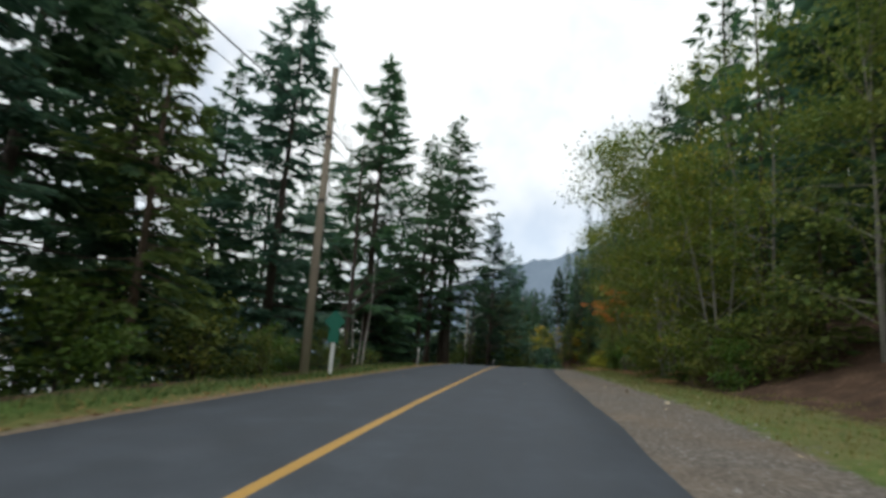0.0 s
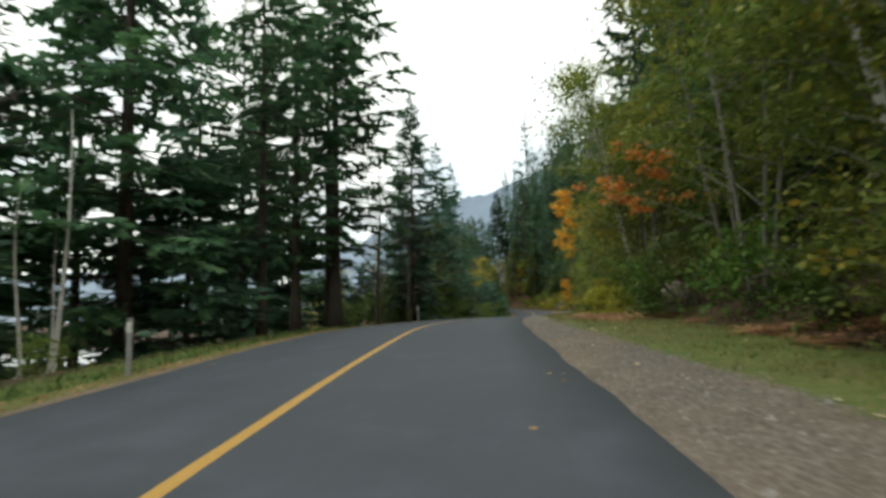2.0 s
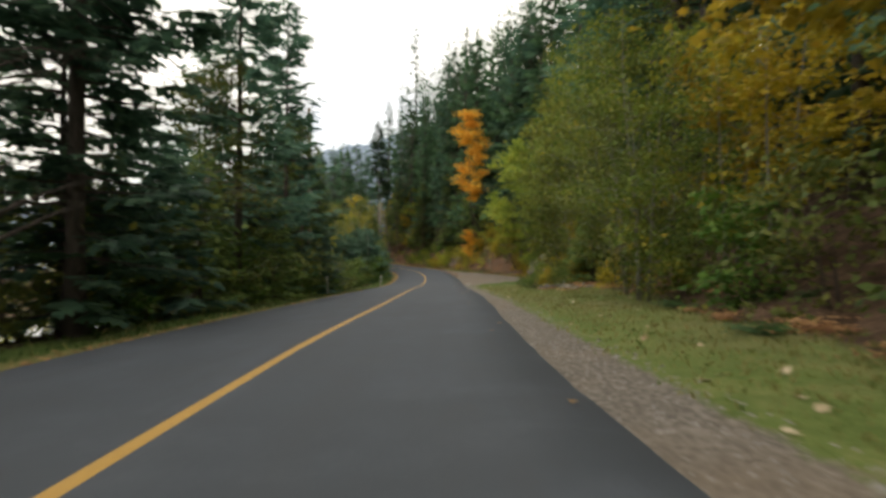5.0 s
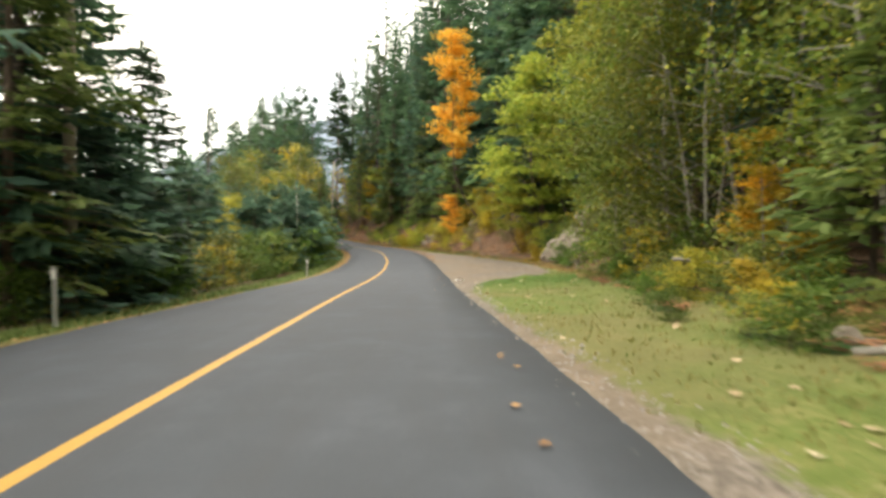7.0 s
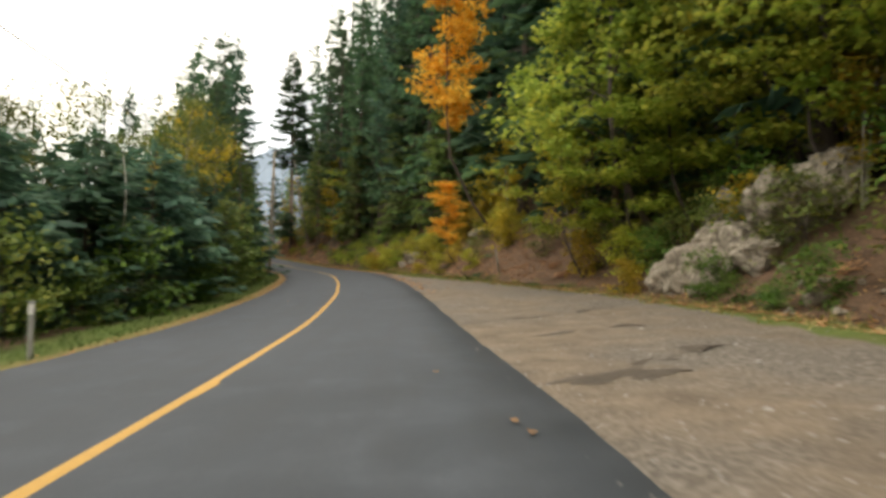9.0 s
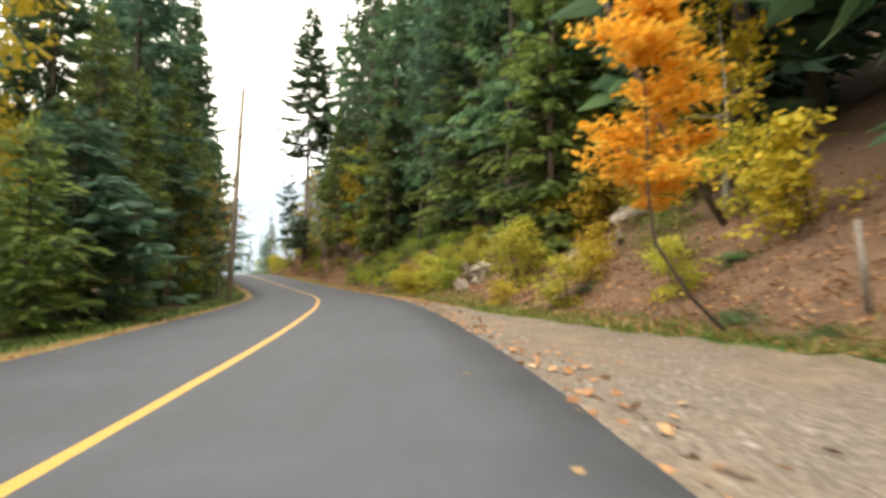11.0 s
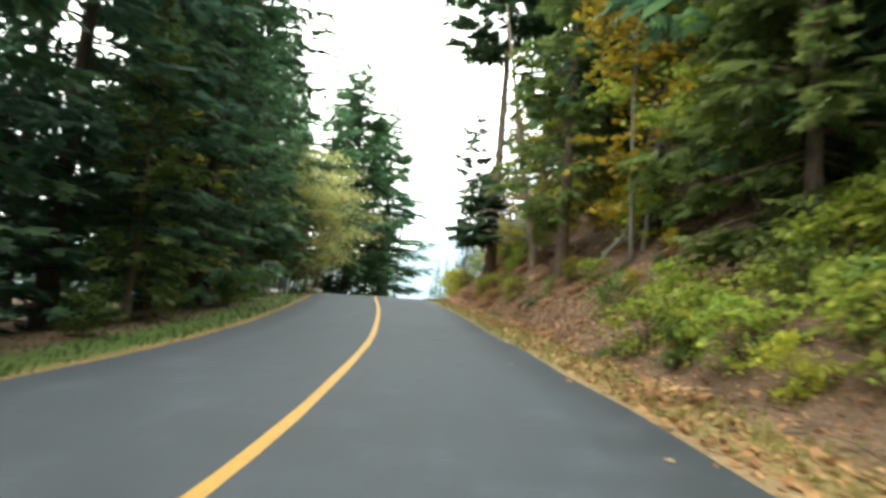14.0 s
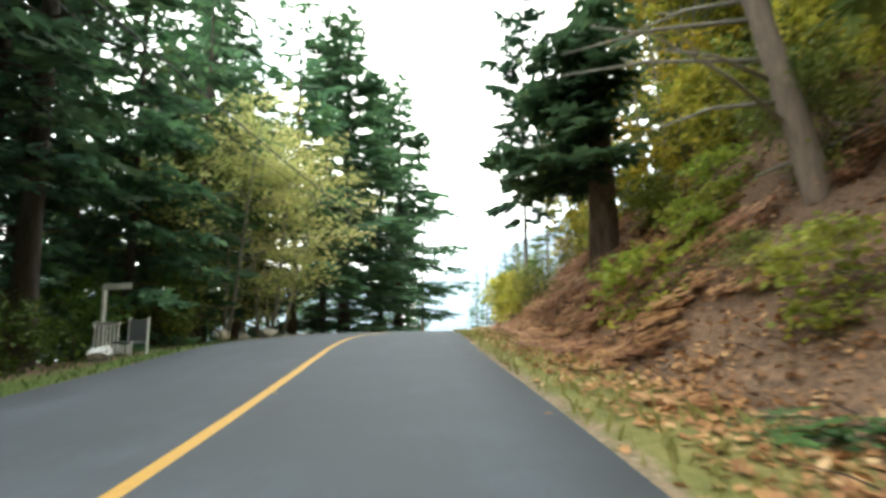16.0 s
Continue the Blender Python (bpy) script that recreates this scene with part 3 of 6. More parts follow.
def plant(name, x, y, scale=1.0, turn=None, wide=1.0, sink=.0, z=None):
    turn = (x * 137.7 + y * 91.3) % 360 if turn is None else turn
    # ferns and low shrubs lean out from a steep bank
    steep = float(ground_z(x + .4, y) - ground_z(x - .4, y)) / .8 * (.55 if name in ("bracken", "fern") else .35 if name.startswith("bush") else 0)
    m = pose(x, y, (float(ground_z(x, y)) if z is None else z) - sink, 0, -math.degrees(math.atan(steep)), 0) @ pose(0, 0, 0, 0, 0, turn) @ Matrix.Diagonal((scale * wide, scale * wide, scale, 1))
    if name not in BUILT:
        thing, label, category, group, maker = KINDS[name]
        root = new(thing)
        root.empty_display_size = .3
        for pname, me in maker():
            part(pname, me, root)
        BUILT[name] = tagged(root, label, category, group)
        first = root
        first.matrix_basis = m
        first.scale = m.to_scale()
        return first
    src = BUILT[name]
    made = copy_thing(src, Matrix.Identity(4))
    made.matrix_basis = m
    return made



# ---- the ground, the road and the lake ----
def right_edge(y): return np.interp(y, [0, 12, 60, 75, 90, 148, 158, 172, 190], [3.44, 3.40, 3.37, 3.55, 3.66, 3.66, 3.58, 3.33, 3.28])
def left_edge(y): return np.interp(y, [0, 20, 60, 95, 130, 150, 175, 190], [3.15, 3.1, 3.25, 3.45, 3.35, 3.7, 3.4, 3.5])


def verge(y):
    """How far the gravel reaches on the hill side."""
    return np.interp(y, [-40, 0, 12, 28, 40, 60, 84, 89.5, 93, 95, 96.8, 97.7, 98.8, 100.5, 106.5, 112, 118, 126, 134, 145, 150, 160, 172, 220], [5.2, 5.2, 5.6, 5.2, 4.5, 4.3, 3.95, 4.0, 4.5, 5.0, 5.8, 6.6, 8.0, 9.3, 10.5, 10.9, 9.6, 7.2, 5.2, 4.6, 4.15, 4.0, 3.45, 3.3])


def build_ground():
    ys = np.concatenate([[-3000, -1500, -700, -300, -150, -80, -50, -30, -18], np.arange(-10, 212, .8), np.arange(214, 262, 3), [270, 300, 350, 430, 560, 800, 1200, 2000, 3200]])
    side = np.concatenate([np.arange(3.0, 8, .36), np.arange(8, 20, .7), np.arange(20, 40, 2.2), [42, 46, 52, 60, 72, 90, 120, 165, 230, 330, 500, 800, 1300, 2100, 3200]])
    us = np.concatenate([-side[::-1], [-1.5, 0, 1.5], side])
    yy, uu = np.meshgrid(ys, us, indexing="ij")
    xx = road_x(yy) + uu
    zz = ground_z(xx, yy) - .07 * (np.abs(uu) < 3.2)
    tx = noise_field(xx, yy)
    zz = zz + tx * np.clip((np.abs(uu) - 4.4) / 3, 0, 1)
    nu = len(us)
    i, j = np.meshgrid(np.arange(len(ys) - 1), np.arange(nu - 1), indexing="ij")
    a = (i * nu + j).ravel()
    me = mesh_of("ground", np.stack([xx, yy, zz], -1).reshape(-1, 3), np.stack([a, a + 1, a + nu + 1, a + nu], 1), GROUND, True)
    u, y = uu.ravel(), yy.ravel()
    f, g = foot(y), verge(y)
    gravel = np.where(u > 0, np.clip((g + .25 - u) / .5, 0, 1), np.clip((u + 3.75) / .4, 0, 1))
    turf = np.where(u > 0, np.clip((f + .6 - u) / 1.2, 0, 1) * np.clip((134 - y) / 8, 0, 1) + .75 * np.clip((y - 128) / 6, 0, 1) * np.clip((6.3 - 1.3 * np.clip((y - 140) / 20, 0, 1) - u) / .5, 0, 1),
                    np.maximum(np.clip((u + 6.4) / 1.4, 0, 1) * np.interp(y, [0, 125, 145], [1, 1, .95]), .25 * np.clip((-u - 20) / 10, 0, 1)))
    litter = np.where(u > 0, np.clip((u - f + .8) / 1.5, 0, 1) * np.interp(y, [0, 60, 100, 125, 150, 200], [.3, .45, .55, .85, .7, .75]) * np.clip(1.2 - (u - f) / 40, .3, 1), .35 + .35 * np.clip((y - 120) / 40, 0, 1))
    litter = np.where((u < 0) & (u > -4.5), .9, litter)
    litter = np.where(u < -20, .2, litter)
    col = me.color_attributes.new("cover", "FLOAT_COLOR", "POINT")
    col.data.foreach_set("color", np.stack([gravel, turf, litter, np.where(u > 0, np.clip((y - 89) / 5, 0, 1) * np.clip((150 - y) / 5, .45, 1) * np.maximum(np.clip((99.5 - y) / 3, .15, 1), np.clip((y - 118) / 5, 0, 1)), .6)], 1).ravel())
    rust = np.interp(y, [20, 100, 130, 200], [.35, .5, .95, 1]) * np.clip((u + 4.35) / .35, 0, 1) * np.clip((-u - 2.8) / .3, 0, 1)
    shed = np.interp(y, [146, 154, 166, 174, 200], [0, 1, .95, .4, .35]) * np.clip((4.95 - u) / .5, 0, 1) * np.clip(u - 2, 0, 1) * .9
    col = me.color_attributes.new("needles", "FLOAT_COLOR", "POINT")
    col.data.foreach_set("color", np.stack([np.maximum(shed, rust)] * 3 + [np.ones_like(shed)], 1).ravel())
    tagged(new("ground", me), "grassy verges, gravel and a leaf-strewn hillside", "ground", kind="structure")


def noise_field(x, y):
    return .05 * np.sin(x * 2.1 + 3 * np.sin(y * .7)) * np.sin(y * 1.7 + 2 * np.sin(x * .6)) + .03 * np.sin(x * 5.3 + y * 3.1)


def strip(name, y0, y1, lo, hi, lift, material, step=.5, ragged=0.0, skirt=.12, cols=8):
    """A band along the road from lo(y) to hi(y), with a worn edge and thickness."""
    rng = np.random.default_rng(5)
    ys = np.arange(y0, y1 + step / 2, step)
    n = len(ys)
    a = lo(ys) + ragged * np.convolve(rng.normal(0, 1, n + 4), np.ones(5) / 3, "valid")
    b = hi(ys) + ragged * np.convolve(rng.normal(0, 1, n + 4), np.ones(5) / 3, "valid")
    k = np.linspace(0, 1, cols)
    u = a[:, None] + (b - a)[:, None] * k[None]
    u = np.concatenate([u[:, :1] - .03, u, u[:, -1:] + .03], 1)
    drop = np.zeros(cols + 2)
    drop[[0, -1]] = skirt
    yy = ys[:, None] - np.sin(heading(ys))[:, None] * u
    xx = road_x(ys)[:, None] + np.cos(heading(ys))[:, None] * u
    zz = road_z(ys)[:, None] + bank(ys)[:, None] * u + lift - drop[None]
    w = cols + 2
    i, j = np.meshgrid(np.arange(n - 1), np.arange(w - 1), indexing="ij")
    q = (i * w + j).ravel()
    me = mesh_of(name, np.stack([xx, yy, zz], -1).reshape(-1, 3), np.stack([q, q + 1, q + w + 1, q + w], 1), material, True)
    uv = me.uv_layers.new(name="along")
    loops = np.array([l.vertex_index for l in me.loops])
    uv.data.foreach_set("uv", np.stack([u.ravel()[loops], np.repeat(ys, w)[loops]], 1).ravel())
    return me


build_ground()
road = tagged(new("road", strip("road", -80, 270, lambda y: -left_edge(y), right_edge, .035, ASPHALT, .5, .03)), "worn grey two-lane asphalt road with crumbling edges", "road", kind="structure")
part("centre_line", strip("centre_line", -80, 270, lambda y: 0 * y - .07, lambda y: 0 * y + .01, .041, LINE, .25, .004, .006, 3), road, "solid yellow painted centre line")
for y0, y1, u0 in ((101.0, 101.9, .03), (91.5, 92.1, .02), (43.4, 44.0, .02)):
    part("paint_patch", strip("paint_patch", y0, y1, lambda y: 0 * y + u0 - .09, lambda y: 0 * y + u0 + .03, .0425, LINE, .1, .02, .004, 3), road, "overpainted yellow patch")
lake = tagged(new("lake", mesh_of("lake", [(-3200, -3000, LAKE_Z), (-6, -3000, LAKE_Z), (-6, 3000, LAKE_Z), (-3200, 3000, LAKE_Z)], [(0, 1, 2, 3)], WATER)), "calm grey lake below the road", "lake", kind="structure")


def ridge(name, label, dist, az0, az1, heights, seed, material):
    """A far mountain range: a long uneven ridge, seen over the treetops."""
    rng = np.random.default_rng(seed)
    n, m = 90, 10
    az = np.radians(np.linspace(az0, az1, n))
    h = np.interp(np.linspace(0, 1, n), np.linspace(0, 1, len(heights)), heights)
    h = h * (1 + .05 * np.convolve(rng.normal(0, 1, n + 6), np.ones(7) / 7, "valid")) + 6 * rng.normal(0, 1, n) * (dist / 2500)
    v = []
    for k in range(m):
        q = k / (m - 1)
        r = dist - (1 - q) * dist * .22 + 40 * np.sin(np.arange(n) * .9 + k) * (1 - q)
        v.append(np.stack([np.sin(az) * r, 90 + np.cos(az) * r, h * q ** 1.2 - 12], 1))
    v = np.stack(v, 1).reshape(-1, 3)
    f = [(i * m + k, (i + 1) * m + k, (i + 1) * m + k + 1, i * m + k + 1) for i in range(n - 1) for k in range(m - 1)]
    tagged(new(name, mesh_of(name, v, f, material, True)), label, "mountain", kind="structure")


# both ridges get their haze from the painted colour, not from the air
ridge("backdrop", "hazy blue forested mountain beyond the valley", 2600, -16, 32, [190, 290, 410, 510, 585, 620, 640, 640, 620], 3, HAZE_TINTED_HILL)
ridge("backdrop", "hazy far shore hills across the lake", 4200, -115, -18, [120, 160, 210, 170, 240, 200, 260, 320], 4, HAZE_TINTED_HILL)

# ---- kinds of plants ----
two = lambda pair: [("trunk", pair[0]), ("crown", pair[1])]
C, G = "tree", "roadside trees"
kind("fir_a", "fir_tree", "tall dark green fir with drooping boughs", C, "firs", lambda: two(conifer_meshes(11, 24, 5.0, .05, FIR, BARK, .56, 5, 6, gaps=.18, cap=1.3, wide=1.4, fine=True)))
kind("fir_b", "fir_tree", "tall dark green fir with drooping boughs", C, "firs", lambda: two(conifer_meshes(12, 26, 4.7, .10, BLUE_FIR, BARK, .6, 5, 6, gaps=.2, cap=1.3, wide=1.4)))
kind("fir_open", "fir_tree", "open-crowned fir with sky between its sparse boughs", C, "firs", lambda: two(conifer_meshes(13, 24, 5.2, .10, FIR, BARK, .7, 5, 5, gaps=.34, droop=.12, upturn=.6, stubs=14)))
kind("spruce", "spruce_tree", "slender spire-shaped spruce with short layered boughs", C, "spruces", lambda: two(conifer_meshes(14, 24, 3.9, .04, BLUE_FIR, BARK, .46, 6, 6, fine=True, cap=.8, wide=1.4, gaps=.16, droop=.18, upturn=.6)))
kind("spruce_thin", "spruce_tree", "thin spruce with ragged separate boughs", C, "spruces", lambda: two(conifer_meshes(15, 18, 3.6, .16, BLUE_FIR, BARK, .6, 6, 7, fine=True, cap=.75, wide=1.3, gaps=.24, droop=.1, upturn=.7, stubs=10)))
kind("hemlock", "hemlock_tree", "bright green hemlock with feathery hanging boughs", C, "hemlocks", lambda: two(conifer_meshes(16, 18, 4.4, .05, HEMLOCK, RED_BARK, .44, 5, 9, fine=True, gaps=.08, droop=.40, upturn=.1, wide=1.5, cap=.75)))
kind("hemlock_b", "hemlock_tree", "green hemlock with feathery hanging boughs", C, "hemlocks", lambda: two(conifer_meshes(17, 20, 4.4, .14, HEMLOCK, RED_BARK, .5, 5, 7, fine=True, cap=.75, gaps=.14, droop=.34, upturn=.2, stubs=16)))
kind("young_fir", "young_fir_tree", "bushy young fir with boughs down to the ground", C, "young firs", lambda: two(conifer_meshes(18, 7, 2.5, .02, HEMLOCK, BARK, .30, 5, 5, gaps=.06, droop=.15, upturn=.6, cap=.7)))
kind("low_fir", "fir_tree", "low spreading fir with dark drooping boughs", C, "firs", lambda: two(conifer_meshes(26, 7, 3.3, .02, BLUE_FIR, BARK, .26, 5, 6, gaps=.05, droop=.12, upturn=.2, taper=.6, cap=.8, wide=1.5)))
kind("pine", "pine_tree", "pine with a long bare trunk and a crown high up", C, "pines", lambda: two(conifer_meshes(19, 34, 4.6, .42, FIR, RED_BARK, .46, 6, 7, fine=True, cap=1.1, wide=1.6, gaps=.06, droop=.15, radius=.3, stubs=10, skirt=(2.6, 6.4, 2.6))))
kind("trunk_fir", "fir_tree", "fir with a thick bare reddish trunk and boughs above", C, "firs", lambda: two(conifer_meshes(20, 22, 4.6, .175, HEMLOCK, RED_BARK, .44, 6, 7, fine=True, cap=.8, gaps=.12, droop=.38, radius=.33, stubs=26, wide=1.5)))
kind("fir_bare", "fir_tree", "forest fir with bare dark lower trunk", C, "firs", lambda: two(conifer_meshes(21, 25, 4.8, .20, FIR, BARK, .74, 5, 6, fine=True, gaps=.22, droop=.28, stubs=26, cap=.9, wide=1.4)))
kind("fir_near", "fir_tree", "tall dark fir with feathery drooping boughs", C, "firs", lambda: two(conifer_meshes(24, 24, 4.8, .06, FIR, BARK, .56, 5, 7, fine=True, gaps=.16, cap=.85, wide=1.45, taper=.72)))
kind("fir_near_b", "fir_tree", "tall blue-green fir with feathery layered boughs", C, "firs", lambda: two(conifer_meshes(25, 24, 4.4, .14, BLUE_FIR, BARK, .58, 5, 7, fine=True, gaps=.2, cap=.85, wide=1.4, taper=.72, droop=.18, upturn=.5, stubs=16)))
kind("fir_sparse", "fir_tree", "spindly half-dead fir with a few ragged tufts", C, "firs", lambda: two(conifer_meshes(27, 13, 1.35, .26, BLUE_FIR, ALDER_BARK, .5, 5, 5, fine=True, gaps=.32, cap=.7, wide=1.8, droop=.25, upturn=.4, taper=.35, radius=.1, stubs=14)))
kind("fir_far", "fir_tree", "fir on the wooded hillside", C, "hillside firs", lambda: two(conifer_meshes(22, 25, 4.4, .06, FIR, BARK, 1.05, 5, 3, gaps=.06, wide=1.7)))
kind("fir_far_b", "fir_tree", "fir on the wooded hillside", C, "hillside firs", lambda: two(conifer_meshes(23, 27, 4.2, .10, BLUE_FIR, BARK, 1.1, 5, 3, gaps=.08, wide=1.7)))
kind("alder", "alder_tree", "alder with thin pale trunks and yellowing olive leaves", C, "alders", lambda: two(broadleaf_meshes(31, 12, 3.4, ALDER, ALDER_BARK, 3, 7600, .205, .06, .11, clump=.85, sides=6)))
kind("alder_b", "alder_tree", "alder with thin pale trunks and olive leaves", C, "alders", lambda: two(broadleaf_meshes(32, 14, 3.6, OLIVE, ALDER_BARK, 2, 7600, .215, .08, .12, clump=.95, sides=6)))
kind("alder_tall", "alder_tree", "tall yellow-green alder with slender trunks", C, "alders", lambda: two(broadleaf_meshes(33, 17, 4.2, ALDER, ALDER_BARK, 2, 8000, .23, .14, .14, clump=1.0, sides=6)))
kind("yellow_tree", "birch_tree", "small tree with yellow autumn leaves", C, "autumn trees", lambda: two(broadleaf_meshes(34, 9, 2.6, YELLOW_GREEN, ALDER_BARK, 2, 3200, .22, .12, .09, clump=.75, sides=6)))
kind("birch_pale", "birch_tree", "tree with pale yellowing leaves at the crest", C, "autumn trees", lambda: two(broadleaf_meshes(47, 11, 3.2, PALE_YELLOW, ALDER_BARK, 2, 5200, .18, .1, .1, clump=.8, sides=6)))
kind("maple_orange", "maple_tree", "tall maple with bright orange autumn leaves", C, "maples", lambda: two(broadleaf_meshes(35, 17, 1.9, ORANGE, BROWN_WOOD, 1, 4600, .26, .36, .08, True, clump=.66, tiers=.7, swing=(-3.5, -.4))))
kind("maple_red", "vine_maple", "vine maple with red and orange leaves", C, "maples", lambda: two(broadleaf_meshes(36, 6.5, 1.9, RED, BROWN_WOOD, 1, 620, .19, .55, .05, True, clump=.32, tiers=.55, swing=(-2.0, -.5))))
kind("maple_lime", "maple_tree", "broad maple with lime-green and yellow leaves in tiers", C, "maples", lambda: two(broadleaf_meshes(37, 10, 3.8, LIME, BARK, 1, 2600, .29, .18, .09, True, clump=.66, tiers=.72, swing=(-1.8, -.3))))
kind("maple_yellow", "maple_tree", "maple with yellow-orange autumn leaves", C, "maples", lambda: two(broadleaf_meshes(38, 9, 2.8, YELLOW, ALDER_BARK, 2, 2000, .27, .2, .11, True, clump=.7, tiers=.7)))
kind("alder_white", "alder_tree", "slender leaning alder with a whitish trunk and yellowing leaves", C, "alders", lambda: two(broadleaf_meshes(39, 14, 3.0, ALDER, WHITE_BARK, 1, 4600, .2, .4, .12, clump=.95, lean=(-.2, .03), tiers=.34, sides=7)))
kind("maple_leafy", "vine_maple", "vine maple with tawny orange leaves before the firs", C, "maples", lambda: two(broadleaf_meshes(40, 8, 2.2, TAWNY, BROWN_WOOD, 2, 650, .18, .25, .06, True, clump=.55, tiers=.8)))
kind("maple_big", "maple_tree", "spreading bigleaf maple with green and yellowing leaves", C, "maples", lambda: two(broadleaf_meshes(46, 16, 5.2, MAPLE_GREEN, BARK, 1, 5200, .32, .2, .15, True, clump=.85, tiers=.8, swing=(-3.4, -.8))))
kind("bush_yellow", "bush", "dense yellow-green roadside bush", "bush", "yellow bushes", lambda: two(broadleaf_meshes(41, 2.2, 1.05, YELLOW_GREEN, BROWN_WOOD, 6, 1500, .165, .08, .025, clump=.3, tiers=.3, sides=4)))
kind("bush_gold", "bush", "small golden-orange autumn bush", "bush", "yellow bushes", lambda: two(broadleaf_meshes(42, 2.0, .95, YELLOW, BROWN_WOOD, 7, 1300, .17, .1, .025, clump=.3, tiers=.3, sides=4)))
kind("bush_green", "bush", "dense green roadside shrub", "bush", "green shrubs", lambda: two(broadleaf_meshes(43, 2.1, 1.2, SHRUB, BROWN_WOOD, 5, 1300, .17, .04, .025, clump=.4, tiers=.3, sides=4)))
kind("bush_olive", "bush", "olive shrub with thin stems", "bush", "green shrubs", lambda: two(broadleaf_meshes(44, 2.8, 1.5, OLIVE, BROWN_WOOD, 5, 1300, .18, .04, .03, clump=.46, tiers=.35, sides=4)))
kind("bush_lime", "bush", "low shrub with broad lime-green leaves", "bush", "lime shrubs", lambda: two(broadleaf_meshes(45, 1.3, .8, LIME, BROWN_WOOD, 6, 800, .15, .1, .02, True, clump=.26, tiers=.25, sides=4)))


def fern_maker(seed, material, fronds, length):
    def make():
        rng = np.random.default_rng(seed)
        out = []
        for k in range(2):
            s, at, al, si = Soup(), [], [], []
            for _ in range(fronds // 2):
                w, ln = rng.uniform(0, 6.28), length * rng.uniform(.6, 1.1)
                d = np.array([math.cos(w), math.sin(w), 0])
                e = rng.uniform(.5, 1.3)
                p = rng.normal(0, .08, 3) * (1, 1, 0)
                for i in range(5):
                    q = i / 5
                    pos = p + d * ln * q + np.array([0, 0, ln * (e * q - 1.05 * e * q * q)])
                    nxt = d * ln / 5 + np.array([0, 0, ln * (e - 2.1 * e * q) / 5])
                    for sg in (-1, 1):
                        a = unit(nxt) * .25 + np.array([-d[1], d[0], -.1]) * sg
                        l2 = ln * .34 * (1.05 - q)
                        at.append(pos), al.append(unit(a) * l2), si.append(unit(np.cross(a, (0, 0, 1))) * l2 * .9)
            sheets(s, np.array(at), np.array(al), np.array(si), SPRAY_LOW_V, SPRAY_LOW_F, .2)
            out.append(("fronds", s.mesh("fronds", material)))
        return out
    return make


kind("bracken", "bracken_fern", "withered rust-brown bracken fern on the bank", "fern", "bracken", fern_maker(51, BRACKEN, 16, 1.0))
kind("fern", "sword_fern", "green sword fern on the shady bank", "fern", "ferns", fern_maker(52, MOSS_FERN, 18, .8))
kind("snag_white", "dead_tree", "bleached white dead tree with broken limbs", "dead tree", "dead trees", lambda: forked_snag_meshes(61, 11, WHITE_BARK))
kind("snag_dark", "dead_tree", "bare dark tree with thin twigs", "dead tree", "dead trees", lambda: bare_tree_meshes(62, 11, BARK, 34, .14, (.0, .02), 6, .2, 2.7, 1.5))
kind("pale_stem", "dead_tree", "thin bleached birch stem beside the lake", "dead tree", "pale stems", lambda: bare_tree_meshes(63, 6.2, WHITE_BARK, 4, .07, (.03, .0), 1, .5, .5))
kind("bare_alder", "alder_tree", "leafless alder with pale twigs", C, "alders", lambda: bare_tree_meshes(64, 20, WHITE_BARK, 40, .2, (.01, .0), 5, .45, 3.0))


def rel(y, u):
    """A place by its distance along the road and out from the centre line (right is positive)."""
    return float(road_x(y)) + u, y


def grow(name, y, u, height=None, scale=None, turn=None, own=1.0, **more):
    s = scale if scale else height / own
    x, yy = rel(y, u)
    return plant(name, x, yy, s, turn, **more)


OWN = {"fir_a": 24, "fir_b": 26, "fir_open": 24, "spruce": 24, "spruce_thin": 18, "hemlock": 18, "hemlock_b": 20, "young_fir": 7, "low_fir": 7, "pine": 34, "trunk_fir": 22, "fir_bare": 25, "fir_near": 24, "fir_near_b": 24, "fir_sparse": 13, "fir_far": 25,
       "fir_far_b": 27, "alder": 12, "alder_b": 14, "alder_tall": 17, "yellow_tree": 9, "birch_pale": 11, "maple_orange": 17, "maple_red": 6.5, "maple_lime": 10, "maple_yellow": 9, "alder_white": 14, "maple_leafy": 8, "maple_big": 16, "bush_yellow": 2.2, "bush_gold": 2.0,
       "bush_green": 2.1, "bush_olive": 2.8, "bush_lime": 1.3, "bracken": 1, "fern": .8, "snag_white": 11, "snag_dark": 11, "pale_stem": 6.2, "bare_alder": 20}


def row(text):
    """Plants, one after another: kind, metres along the road, metres from the centre line, height in metres, and, if it matters, a turn and how much wider than usual."""
    for line in text.strip().splitlines():
        for w in line.split(";"):
            f = w.split()
            if f:
                grow(f[0], float(f[1]), float(f[2]), float(f[3]), None, float(f[4]) if len(f) > 4 else None, OWN[f[0]], sink=.05, wide=float(f[5]) if len(f) > 5 else 1.0)


